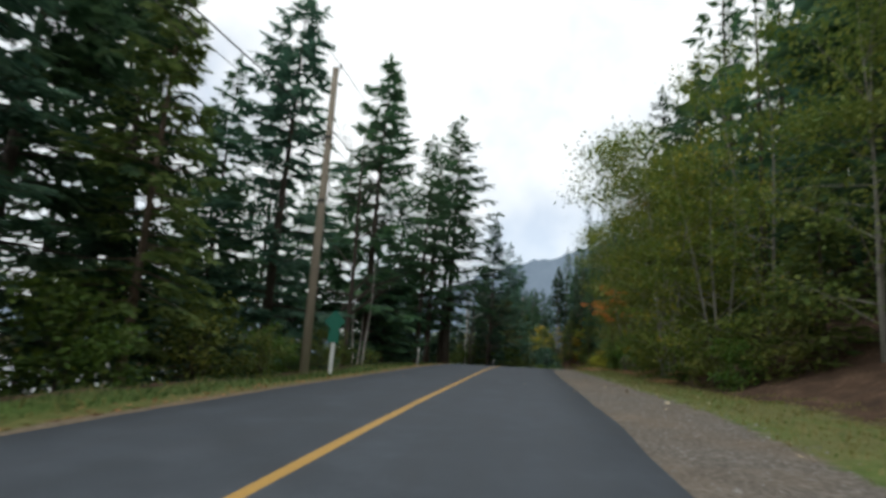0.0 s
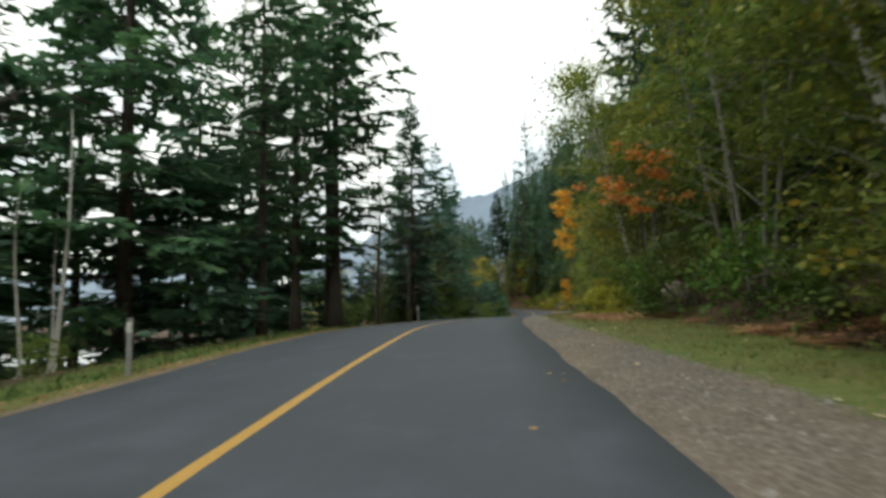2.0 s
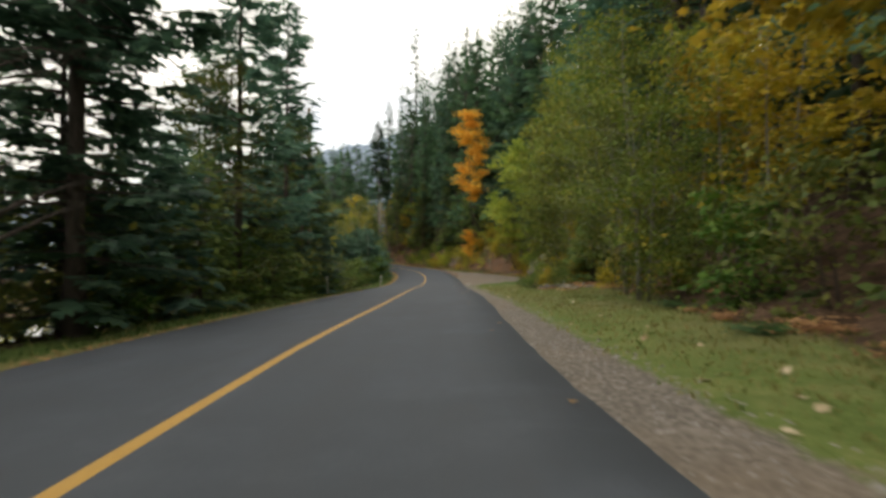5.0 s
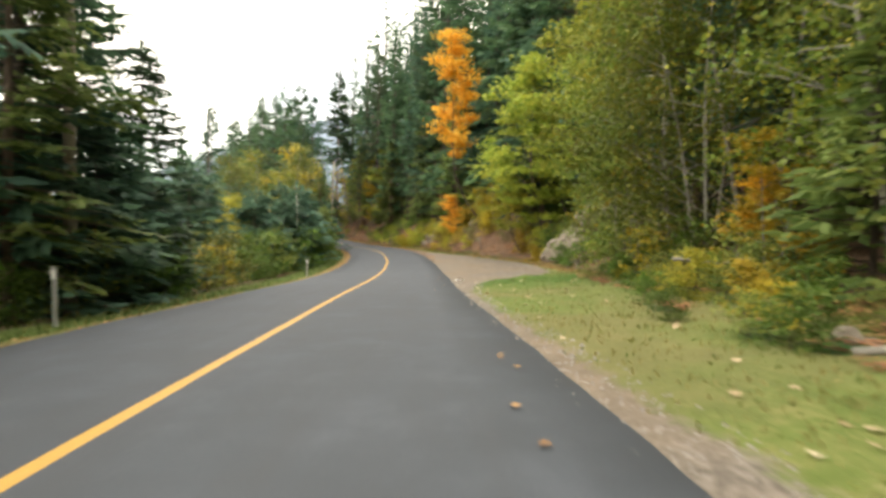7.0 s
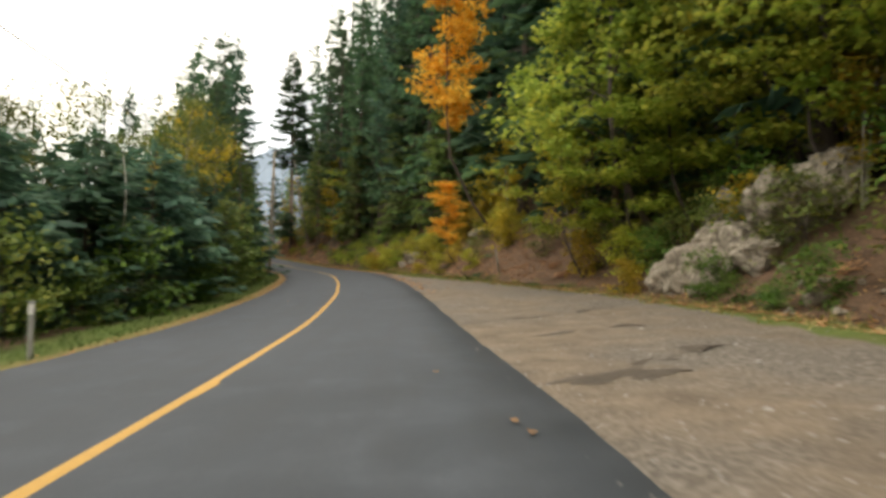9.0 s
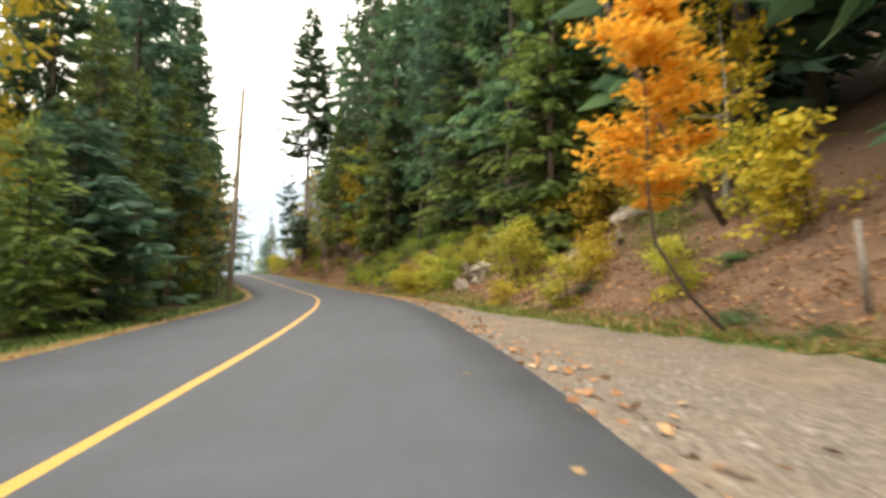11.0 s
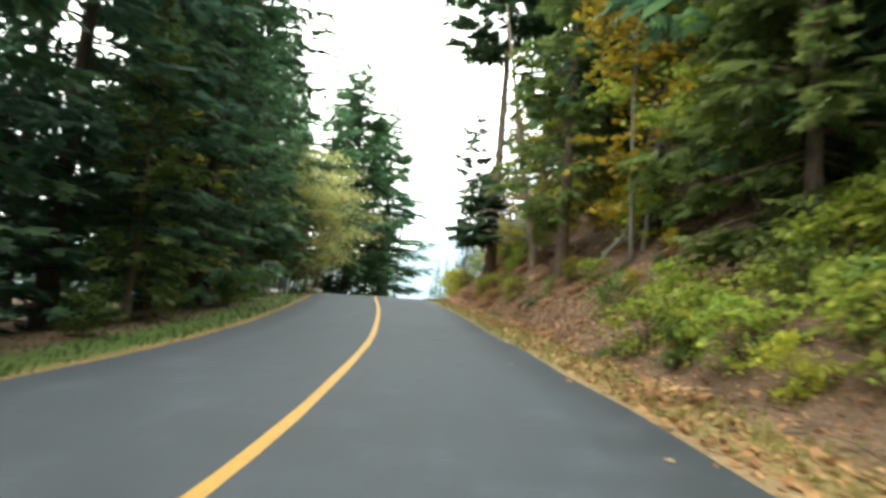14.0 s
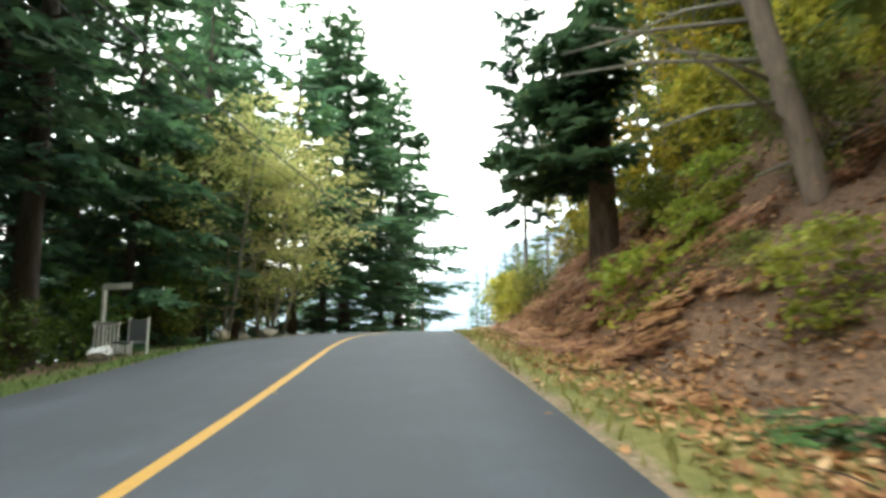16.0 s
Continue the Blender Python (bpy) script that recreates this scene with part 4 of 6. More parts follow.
# ---- trees that stand out, along the lake ----
row("""
fir_a 3 -11 21; fir_a 7 -13 22; fir_near_b 9.5 -9.8 18; fir_a 13 -12 22; hemlock_b 14.5 -8.8 14; fir_a 18 -12.5 19; fir_near_b 24 -9.4 19 0 1.3; fir_a 25 -13 17; fir_open 29 -14 13
fir_a 28 -16 16; fir_bare 20 -17 20; fir_b 34 -15 17; snag_dark 30 -7.6 13.5; pale_stem 34.7 -7.95 6.8; pale_stem 34.4 -8.75 5.2; pale_stem 35.1 -8.5 4.4
fir_near 40 -9.8 24.5 0 1.2; fir_a 42 -13 18; fir_bare 44.6 -7.2 19 0 1.1; fir_bare 49.5 -7.8 21 0 1.2; fir_open 39 -15 17; fir_bare 53 -7.1 24.6 0 1.35; fir_bare 54.3 -8 23 40 1.2; fir_b 50 -13 20; fir_open 57 -13.5 18; fir_open 36.5 -13.5 14
snag_dark 55.6 -5.4 10; snag_white 61.8 -7.6 12 40 .8; snag_dark 61.9 -6.9 6; snag_dark 60.8 -5.0 8; yellow_tree 85 -23 9; low_fir 66 -9.8 6; low_fir 63 -10.8 5.4; low_fir 60 -11 5; fir_open 51.5 -11.5 20; fir_near 66 -7.2 11 0 1.2; birch_pale 66 -12.5 6.5; spruce 64 -5.7 17.4 0 1.2; spruce_thin 82 -6.4 17; spruce_thin 74.4 -6.2 16.8; alder_b 72 -7.0 10 0 1.2; low_fir 69 -6.8 6; low_fir 80 -7 5.5
low_fir 77.5 -9.5 8; young_fir 71 -6.2 5.5; young_fir 77 -5.6 4.6; young_fir 67.5 -7 5; fir_near 95 -7.8 9.4 0 1.85; fir_near_b 90 -8.5 15 0 1.6; hemlock_b 87 -6.8 11 0 1.3; fir_near 93 -9 14 0 1.4; low_fir 91.5 -7.4 6; low_fir 87.5 -8.6 7; low_fir 95 -9.8 8; fir_b 86 -12 18; fir_a 96 -12.5 14; fir_a 91 -13 17; low_fir 99 -9.2 5.6
fir_near 110 -12.4 9.4 0 1.25; low_fir 108 -11.2 8; alder_b 119 -12 10; alder 124 -10.4 11; alder_b 130 -9.6 12; maple_yellow 134.5 -8.6 12 0 .6; spruce_thin 107 -14 9; low_fir 112 -8.6 6; low_fir 114.6 -7.4 5.4; bush_gold 104 -8.2 2.4; bush_gold 109 -9.5 2.6; yellow_tree 113 -11 6.5; low_fir 116.5 -8 6.6; low_fir 120 -7.4 6.8; low_fir 124 -7.6 6.6; low_fir 129 -8 7; young_fir 126 -5.8 5
young_fir 133 -6 5; low_fir 136 -6.4 6; hemlock_b 138 -6.8 10; maple_leafy 155 -6.6 7.6; maple_leafy 152.5 -6.6 4.6; hemlock_b 146 -6.6 11; low_fir 121 -12 8; pale_stem 115 -6.5 5.5; yellow_tree 137 -10.6 10; maple_yellow 138 -12 9; fir_b 140 -9.2 16.5; spruce 150 -14 15; alder_b 146 -16 12; spruce 190 -17 27; fir_far 180 -22 20
bush_green 30 -7.4 1.2; bush_olive 33 -7 1.0; bush_olive 16 -7.4 2.6; bush_green 11 -7.6 2.4; bush_green 21 -7.6 2; bush_olive 25.5 -7.2 2.2; bush_olive 5 -8 3; low_fir 8 -11.5 6; fir_open 37 -12.4 15; low_fir 56.5 -14 9; fir_near_b 19 -14 20; low_fir 16 -11 5.6; low_fir 22 -11.4 6; low_fir 43 -9.4 8.5 0 1.15; bush_green 18.5 -9 3; bush_olive 58.5 -8.4 2.4; bush_green 61.5 -7.4 2.8; bush_green 66 -6.4 2
bush_olive 65 -7.6 4; bush_olive 69 -7.6 4.4; bush_green 74 -6.2 3; bush_olive 79.5 -6 3.4; bush_green 84 -7.4 2.6; bush_olive 89 -7 2.6; bush_green 95 -7.6 2.6; bush_olive 101 -7 2.8; bush_green 106.5 -7 2.6; bush_olive 110 -7 3; bush_green 115 -6.2 2.8
bush_green 150 -8.5 2.6; bush_green 155 -9.5 3; bush_olive 161 -9.8 3; bush_green 166 -9.5 3; bush_green 171.5 -9 2.6; bush_olive 177 -9 3; bush_green 181 -10.5 3; bush_olive 185 -10 3; bush_green 190 -9 2.6; bush_olive 194 -8.4 3; bush_green 121.5 -5.8 2.4; bush_green 130 -6 3; bush_olive 136 -6.6 3.2
""")
# ---- trees that stand out, up the hill side ----
row("""
alder 23 9.2 10; alder 27.5 8.3 9.5; alder_b 31 8.8 11; alder 36 9.2 11; alder_b 33 11.5 13; alder_tall 40 10.5 14; alder_b 18 12 12; hemlock_b 15 14 16; fir_far 24 17 26; fir_far_b 13 20 28
maple_red 39.6 8.9 5.8 0; alder_tall 29 13.5 15; fir_near_b 75 13 38 0 .85; fir_near_b 97 18.0 30; fir_near_b 109 20.5 34; fir_near_b 90 15.5 30; fir_far_b 82 18 32; fir_far 46 14 24; hemlock 43 11.5 13; alder 45 9.2 9; alder_b 48.5 9.6 12; alder 51.5 11 9; alder_white 49 9 13 0 .9; alder_white 47.5 8.8 12 15 .9; alder_white 29.6 8.9 13 0; alder_white 30.8 9.8 14 -15; alder_b 52 9.8 12; fir_far_b 50 15 27; maple_yellow 54 11.5 10; fir_far 37 16 26; fir_far 31 19 28
alder_b 60 13 9.5; maple_yellow 62.4 9.9 6.6; maple_yellow 57.5 10.6 10.5; fir_near 53.5 13.4 24; hemlock_b 57 13.2 20; alder 66 7.9 8.2; alder_b 69 8.6 8; maple_yellow 66.9 11.2 8; alder_b 70 11.4 8.5; alder_tall 75 12 14; alder_b 78.5 11.6 13; alder_tall 82 12.6 14; alder 88.5 11.7 12; fir_far 60 16 28; fir_far_b 68 17 30; hemlock 84.5 14.8 11; maple_yellow 84 10.8 4; young_fir 81 10.6 5.4; maple_orange 85.3 12.2 3.4 0 1.5; alder_tall 87 12.6 15; alder_b 92 12.2 15; hemlock_b 85 17 18; fir_near 94 14.7 22
alder_b 95.2 12.6 12; alder_tall 90 17.0 18; alder 94.5 11.1 10; fir_far 88 19.4 28; fir_far_b 96 21.0 28; maple_lime 118.5 11.6 7.5 0; maple_big 116 14.6 16 0; maple_big 111 18.2 17 0; maple_big 104.5 19.0 17 0; maple_big 120.5 14.2 13 20; maple_lime 114.5 15.4 9.5 0 1.1; maple_yellow 103 19.5 9; maple_lime 108.8 16.8 8 0 1.1; maple_lime 106 17.2 8 0 1.2; maple_lime 111.8 16.4 8.5 0 1.1; maple_lime 103.6 17.8 8 0 1.2; maple_yellow 107.2 16 5; maple_lime 115.6 13.6 7 0 1.2; maple_big 107.5 18.4 15 -20; alder_tall 99.5 17.5 14; maple_lime 102 18.6 11 0; maple_lime 108 18.8 12 0; hemlock_b 119 13.4 18; hemlock_b 113.5 17.4 18; maple_lime 113 18.2 12 0; maple_lime 105 19.5 11 0; maple_yellow 121 12.1 7; maple_lime 100 17.9 13
maple_orange 127 8 6.5 0 1.4; maple_orange 132 11.4 23 0 .95; fir_near 124.5 14.6 32 0 .85; fir_near 118 15.6 34 0 .9; fir_near_b 128 14.6 36 0 .8; fir_far_b 121 15.1 40; maple_yellow 133.5 12.4 7; bush_gold 139.5 11.2 2.4; bush_yellow 142 10.6 2.4; bush_gold 141 12.5 2.4; alder 140.5 13 8; fir_bare 129 14.5 32; fir_b 138 16.5 36; hemlock 142.5 10 16; hemlock 145 11.6 17; hemlock_b 149 11.5 19; fir_far 143 14 34
hemlock 152.5 10.4 17; hemlock 156 9.8 18; fir_near_b 156.5 10.4 27; fir_bare 150.5 13.2 25; fir_bare 153.8 10.1 26; hemlock_b 158.5 10.8 20; fir_bare 162.6 11.4 25 60 .5; fir_bare 163.4 12.9 26 20 .55; fir_bare 167.2 13 26 200 .55; fir_near 161 16 24; fir_near 168 16 24; fir_near 163.5 17.5 24; fir_near 165 15 24; fir_near 170.2 12.6 22; fir_bare 160.5 10.8 26 0 .55; fir_bare 161.4 12 24 0 .55; fir_bare 174.5 10.6 22; hemlock 168.2 8.1 15; fir_bare 164.6 9.6 25 120 .6; fir_near 172 11.8 22; fir_bare 166 11.8 25 130 .5; maple_lime 170 8.8 5.5; fir_bare 168 10 24 0 .6; hemlock 171 10.5 13
maple_yellow 176 8.2 9.5; trunk_fir 179.6 7.1 17; hemlock_b 184 13 16; fir_bare 187.5 14.5 24; trunk_fir 183.5 10.2 15; hemlock_b 175.5 12.6 17; fir_bare 174 13 24; maple_lime 178 11.5 11; pine 188.4 6.3 32 0; fir_sparse 197 6.0 13; maple_yellow 191 11 10; maple_yellow 186.5 12.5 11; maple_yellow 182.5 12 9
hemlock_b 203 10 12; fir_far_b 198.2 19.2 49; fir_far 168 17 41; fir_far_b 178 19 40; alder 192 9.4 8; maple_yellow 195 10 9; alder 186 11.5 9; maple_yellow 199 8.6 7; alder_b 183 14 10; hemlock_b 252 9 14; fir_far 262 6 13; fir_far_b 268 4.8 14; fir_far 275 5.5 13; alder_b 258 6.5 8; fir_far_b 115 19.7 40; fir_far 108 23.0 38; fir_far_b 146 17 36; fir_far 152 18 36; fir_far_b 160 15 34
""")
# ---- trees past the crest and on the lake side of the far bend ----
row("""
fir_near 139 -8.6 15; fir_near_b 144 -7.7 20; hemlock_b 141 -6.6 9; fir_near 148 -9 22; bare_alder 165.4 -8.4 15 0 .6; fir_near_b 155.6 -12 22; bare_alder 157.5 -10.1 17; fir_near 163 -8.8 24; fir_near_b 169.5 -8.6 24; fir_near 175 -8.6 22; fir_bare 152 -11 23; fir_bare 159.5 -12 24
fir_bare 166 -13 24; fir_bare 172 -12 25; fir_bare 178.5 -10.4 24; fir_bare 182 -8.6 22; hemlock_b 154 -6.8 10; fir_near 160.5 -8.8 20; maple_yellow 158.5 -9.6 14 0 .5; low_fir 153 -9.5 7; low_fir 158 -10 7; low_fir 164 -10.2 7; low_fir 169 -10 7; fir_near 161 -11.4 20; low_fir 174 -10 7; low_fir 179 -9.5 6; low_fir 149 -10 7; maple_yellow 147 -6.8 6; hemlock_b 170.5 -6.8 9; fir_a 185 -13 22; fir_bare 187 -10 24; fir_bare 186.8 -8.3 26 0 1.2
fir_near 176 -7 20; fir_near_b 184 -9.6 18; yellow_tree 179 -8.6 9; fir_open 198.5 -9 20; birch_pale 203 -6.4 12 140 1.2; birch_pale 197.6 -7.2 11.5 70 1.2; birch_pale 200.4 -6.2 11.5 0 1.2; fir_near 190 -11.5 21 0 1.2; hemlock 195.5 -8.8 9.5; fir_near_b 184.5 -11.4 22 90 1.2; fir_open 207 -7 24; hemlock_b 196 -9.8 14; low_fir 200 -15 12; hemlock_b 204 -9.4 15; hemlock 194 -12.5 13; fir_a 193.5 -9.5 20; fir_a 214.5 -6.3 26 0 1.6; fir_a 226 -5.0 26 0 1.6; fir_a 208 -11 22; fir_b 204 -13 22; fir_b 221 -9 24; fir_a 240 -7 22
fir_near 213 -7.4 25 0 1.1; fir_near 224 -6.2 25 0 1.1; fir_near 203 -11 26; alder_tall 204 -8.6 13 0 1.2; alder_tall 208 -8.4 14; spruce_thin 244 6.5 11; fir_a 252 -6 18; young_fir 236 6 6; alder_b 226 7 8; hemlock_b 215 8.5 11; bush_gold 208 6.2 2.4
""")

# ---- tall firs beside the road before the far bend ----
row("""
fir_near 144.5 10.8 37 0 .72; fir_bare 146 9.2 37 0 .55; fir_near_b 148.5 11.2 35 0 .75; fir_near 153 9.8 34 0 .72; fir_near_b 158.8 9.4 37 0 .68; fir_bare 165.4 10.6 34 0 .5; fir_bare 163.8 10.2 27 40 .5; fir_bare 167.2 11 28 80 .45; fir_near 169.6 9 33 0 .68; fir_bare 177 9.2 33 0 .75; fir_far_b 184 10 32 0 .7; fir_bare 161 14 36 0 .5; fir_far 173 13.5 35 0 .8; hemlock 173.5 9.8 14; fir_bare 179.4 10 32 0 .6; fir_far_b 187 12.5 34 0 .7
""")

# ---- shrubs and ferns on the hill side ----
row("""
bush_olive 22 8.8 2.4; bush_olive 21 9.8 2.6; bush_green 20.4 9.0 1.6; young_fir 20 11.4 6; bush_olive 19.6 10.6 2.4; bush_green 25 8.6 1.8; bush_olive 29 8.4 2.2; bush_green 31.5 8.2 1.6; bush_green 34.5 8.4 2; bush_olive 39 8.6 2.4; bush_green 38.7 7.2 1.5; bush_green 42.5 8.2 2.2; bush_olive 46 8.6 2; bush_green 48.5 8.4 2.2; bush_olive 51 8.6 1.6; bush_green 53.5 8.4 1.5; bush_olive 49.8 7.8 1.2; bush_green 52 7.7 1.1
bush_green 56 8.6 2.2; bush_olive 59 8.8 2.8; bush_green 62 9 2.4; bush_olive 65 9.6 2.4; bush_green 68 9.8 2; bush_gold 73 10.4 2; bush_olive 76 11.2 2.4; bush_olive 82.6 9.2 1.4; bush_gold 82 10 1.5; bush_yellow 84 8.6 1.3; bush_olive 85.2 8.9 1.3; bush_olive 85 11.6 2.4
bush_green 88 10.8 2; bush_gold 90.5 10.5 2; bush_olive 93 10.4 2.2; bush_yellow 86 10.4 1.3; bush_gold 118.6 11.8 2.2; bush_gold 113.8 11.4 1.5; bush_yellow 115.5 12.6 2.2; bush_gold 134 8.2 1.2; bush_olive 131.5 9.4 1.6; bush_gold 135.5 9.2 1.4; bush_yellow 130 8.6 1.4; bush_olive 134.6 11 2; bush_yellow 137.5 12 2; bush_green 109.5 12.5 1.4; bush_green 105 12.4 1.4; bush_olive 111 14.1 2.4; bush_olive 107.5 14.4 2.6; bush_green 114 13.1 2; bush_olive 103 14.0 2.6; bush_gold 110 15.1 2.4; bush_olive 113 15.8 2.6; bush_green 116 14.9 2.4; bush_olive 119 14.9 2.4; bush_green 106 17.0 2.6; bush_olive 110.5 18.1 2.8; bush_green 102 16.5 2.4; bush_olive 98.5 14.5 2.6; bush_green 121 13.6 2; bush_olive 124 11.6 2; alder_b 118 16.5 9; bush_olive 113 13.5 2.4; bush_yellow 116.6 13.4 2; bush_olive 118 12.9 2; bush_green 111 15.9 2.6; bush_green 108 12.0 .9; bush_green 106 11.8 .8; bush_olive 100 12.9 2.2
bush_yellow 139.4 7.7 2.5; bush_yellow 141.2 8.6 2.4;  bush_gold 137 6.2 1.0; bush_yellow 133.5 7.2 1.6; bush_yellow 147.8 6.2 1.3; bush_yellow 148.8 5.6 1.4; bush_gold 150.2 5.4 1.5; bush_yellow 149.4 6.6 1.5; bush_yellow 151.2 5.2 1.5; bush_yellow 146.4 7.6 1.7; bush_yellow 147.4 8.4 1.8; bush_yellow 145.6 9 1.5; bush_lime 146.6 6.4 1.0; bush_gold 152.2 5.6 1.6; bush_yellow 151 6.4 1.6; bush_yellow 150.2 7.4 1.5; bush_lime 148.6 7.0 1.1; bush_yellow 149.4 8.4 1.3; bush_yellow 152.6 6.6 1.6; bush_lime 151.6 7.6 1.2; bush_yellow 150.6 9.2 1.3; bush_gold 153.6 5.5 1.3; bush_lime 152.6 8.4 1.2; bush_green 153.5 5.6 1.2
bush_gold 144 12.5 2.6; bush_gold 137.6 12.4 2.6; bush_gold 138.9 13.4 2.6; bush_yellow 136.6 13.2 2.2; bush_yellow 155.6 5.5 1.2; bush_lime 156.4 5.3 .9; bush_yellow 157.2 5.8 .9; bush_olive 160 6.2 .9; bush_yellow 161.2 5.4 .8; bush_olive 162.2 6.6 1; bush_yellow 164 5.4 .8; bush_olive 166 6.8 1; bush_yellow 167 5.6 .8; bush_green 158.2 6.2 .8; fern 157.6 6 .9; fern 158.8 6.8 .9; bush_yellow 132 12 2.6; bush_gold 129 11 2.6; bush_lime 158.5 5.8 .9; bush_lime 160.5 6.4 1.0; bush_green 163 6 1.2; bush_lime 163 5.9 1.1; bush_lime 164.5 6.4 .9; bush_lime 165.5 5.6 1.0; bush_lime 166.3 6.4 .9; bush_lime 167.5 6.0 .9; bush_lime 168.5 5.5 1.0; bush_lime 169.2 6.3 .9; bush_lime 170 6.8 1.0; bush_green 166.8 5.4 .8; bush_green 172.5 6.4 1; bush_lime 184.9 5.8 1.1
bush_lime 181.5 6.0 .9; bush_lime 185.2 6.8 .6; bush_lime 186 7 .7; bush_yellow 188 8.8 2.2; bush_gold 190 9.8 2.4; bush_yellow 192 8.2 2.2; bush_olive 187 10.6 2.6; bush_gold 185.5 12.4 2.6; bush_yellow 184 12 2.4; bush_yellow 194 8 2.4; yellow_tree 190 12.5 7; yellow_tree 187 14 8; yellow_tree 193 10.5 7; bush_olive 191.5 5.8 1.1; bush_yellow 195 5.8 1.6; bush_olive 193.5 6 1.4; bush_yellow 199 5.8 2; bush_yellow 203 5.9 1.8; bush_gold 179 9.6 2; bush_yellow 186 9.5 2; bush_olive 189 9.4 2.2; bush_lime 176.5 9 1.6
""")
scatter = random.Random(77)
for y0, y1, kinds, n, out in ((24, 70, ("bracken", "bracken", "fern"), 60, 1.6), (70, 95, ("bracken", "fern"), 22, 1.6), (104, 134, ("bracken", "fern"), 20, 3.0), (134, 156, ("bracken", "fern"), 16, 4.0), (155, 180, ("bracken", "fern", "bracken"), 40, 4.5), (180, 202, ("bracken",), 36, 3.6)):
    for _ in range(n):
        y = scatter.uniform(y0, y1)
        k = scatter.choice(kinds)
        grow(k, y, float(foot(y)) + scatter.uniform(-.3, out), scatter.uniform(.55, 1.1), None, None, OWN[k], sink=.03)
for _ in range(32):
    y = scatter.uniform(181.5, 194)
    grow("bracken", y, scatter.uniform(4.9, 8.0), scatter.uniform(.75, 1.15), None, None, 1.0, sink=.03)
for _ in range(40):
    y = scatter.uniform(172, 195)
    grow("bracken", y, scatter.uniform(5.4, 10.5), scatter.uniform(.6, 1.05), None, None, 1.0, sink=.03)
for _ in range(20):
    y = scatter.uniform(182, 197)
    k = scatter.choice(("bush_olive", "bush_gold", "bush_olive", "bush_yellow"))
    grow(k, y, scatter.uniform(7.2, 12.0), scatter.uniform(.8, 1.7), None, None, OWN[k], sink=.04)
for _ in range(18):
    y = scatter.uniform(172, 195)
    k = scatter.choice(("bush_olive", "bush_gold", "bush_lime", "bush_olive"))
    grow(k, y, scatter.uniform(5.6, 9.5), scatter.uniform(.45, .85), None, None, OWN[k], sink=.04)
for _ in range(46):
    y = scatter.uniform(156, 176)
    k = scatter.choice(("bracken", "bracken", "fern"))
    grow(k, y, scatter.uniform(6.2, 10.0), scatter.uniform(.5, .9), None, None, OWN[k], sink=.03)
for _ in range(22):
    y = scatter.uniform(77.5, 83)
    grow("bracken", y, scatter.uniform(8.4, 11.0), scatter.uniform(.6, 1.0), None, None, 1.0, sink=.03)
for _ in range(46):
    y = scatter.uniform(184, 194)
    grow("bracken", y, scatter.uniform(4.8, 7.0), scatter.uniform(1.0, 1.45), None, None, 1.0, sink=.03)
for _ in range(52):
    y = scatter.uniform(157.5, 169)
    k = scatter.choice(("fern", "bush_olive", "bush_green", "bush_lime", "bracken", "bush_green"))
    grow(k, y, scatter.uniform(6.8, 10.5), scatter.uniform(.7, 1.25), None, None, OWN[k], sink=.03)
for _ in range(32):
    y = scatter.uniform(38, 47.5)
    grow("bracken", y, scatter.uniform(5.5, 7.8), scatter.uniform(.55, .95), None, None, 1.0, sink=.03)
for y, u, h in ((44.4, 6.6, 1.3), (45.6, 6.9, 1.7), (46.8, 6.4, 1.4), (48, 7.0, 1.8), (49.4, 6.8, 1.5), (43.2, 7.2, 1.2)):
    k = scatter.choice(("bush_yellow", "bush_olive", "bush_lime", "bush_yellow"))
    grow(k, y, u, h, None, None, OWN[k], sink=.04)
# ---- undergrowth that closes the lawn ----
edge = random.Random(78)
for i in range(84):
    y = edge.uniform(75, 97.5)
    near = float(np.interp(y, (75, 81, 83.4, 86, 92.6, 98), (6.6, 6.3, 7.0, 8.3, 9.0, 9.9)))
    far = float(foot(y)) + .4
    k = edge.choice(("bracken", "bracken", "bracken", "bracken", "fern", "bush_olive", "bush_green", "bush_gold"))
    u = near + max(0, far - near) * edge.random() ** 1.3
    grow(k, y, u, edge.uniform(.5, .95) * (1 if k in ("bracken", "fern") else 1.1) * (.7 + .3 * min(1, (u - near) / 1.5)), None, None, OWN[k], sink=.03)
for i in range(14):
    y = edge.uniform(184, 201)
    k = edge.choice(("bush_olive", "bush_lime", "bush_gold", "bush_gold", "bush_olive"))
    grow(k, y, edge.uniform(5.6, 11.5), edge.uniform(.7, 1.3), None, None, OWN[k], sink=.02)
for i in range(44):
    y = 4 + i * 4.2 + scatter.uniform(-1.4, 1.4)
    k = scatter.choice(("bush_green", "bush_green", "bush_olive"))
    if 26 < y < 60:
        continue
    grow(k, y, -scatter.uniform(5.6, 6.8), scatter.uniform(.9, 1.7), None, None, OWN[k], sink=.05)
for _ in range(40):
    y = scatter.uniform(2, 188)
    grow("fern", y, -scatter.uniform(6.0, 8.5), scatter.uniform(.5, 1.0), None, None, .8, sink=.03)

# ---- the woods behind ----
taken = []


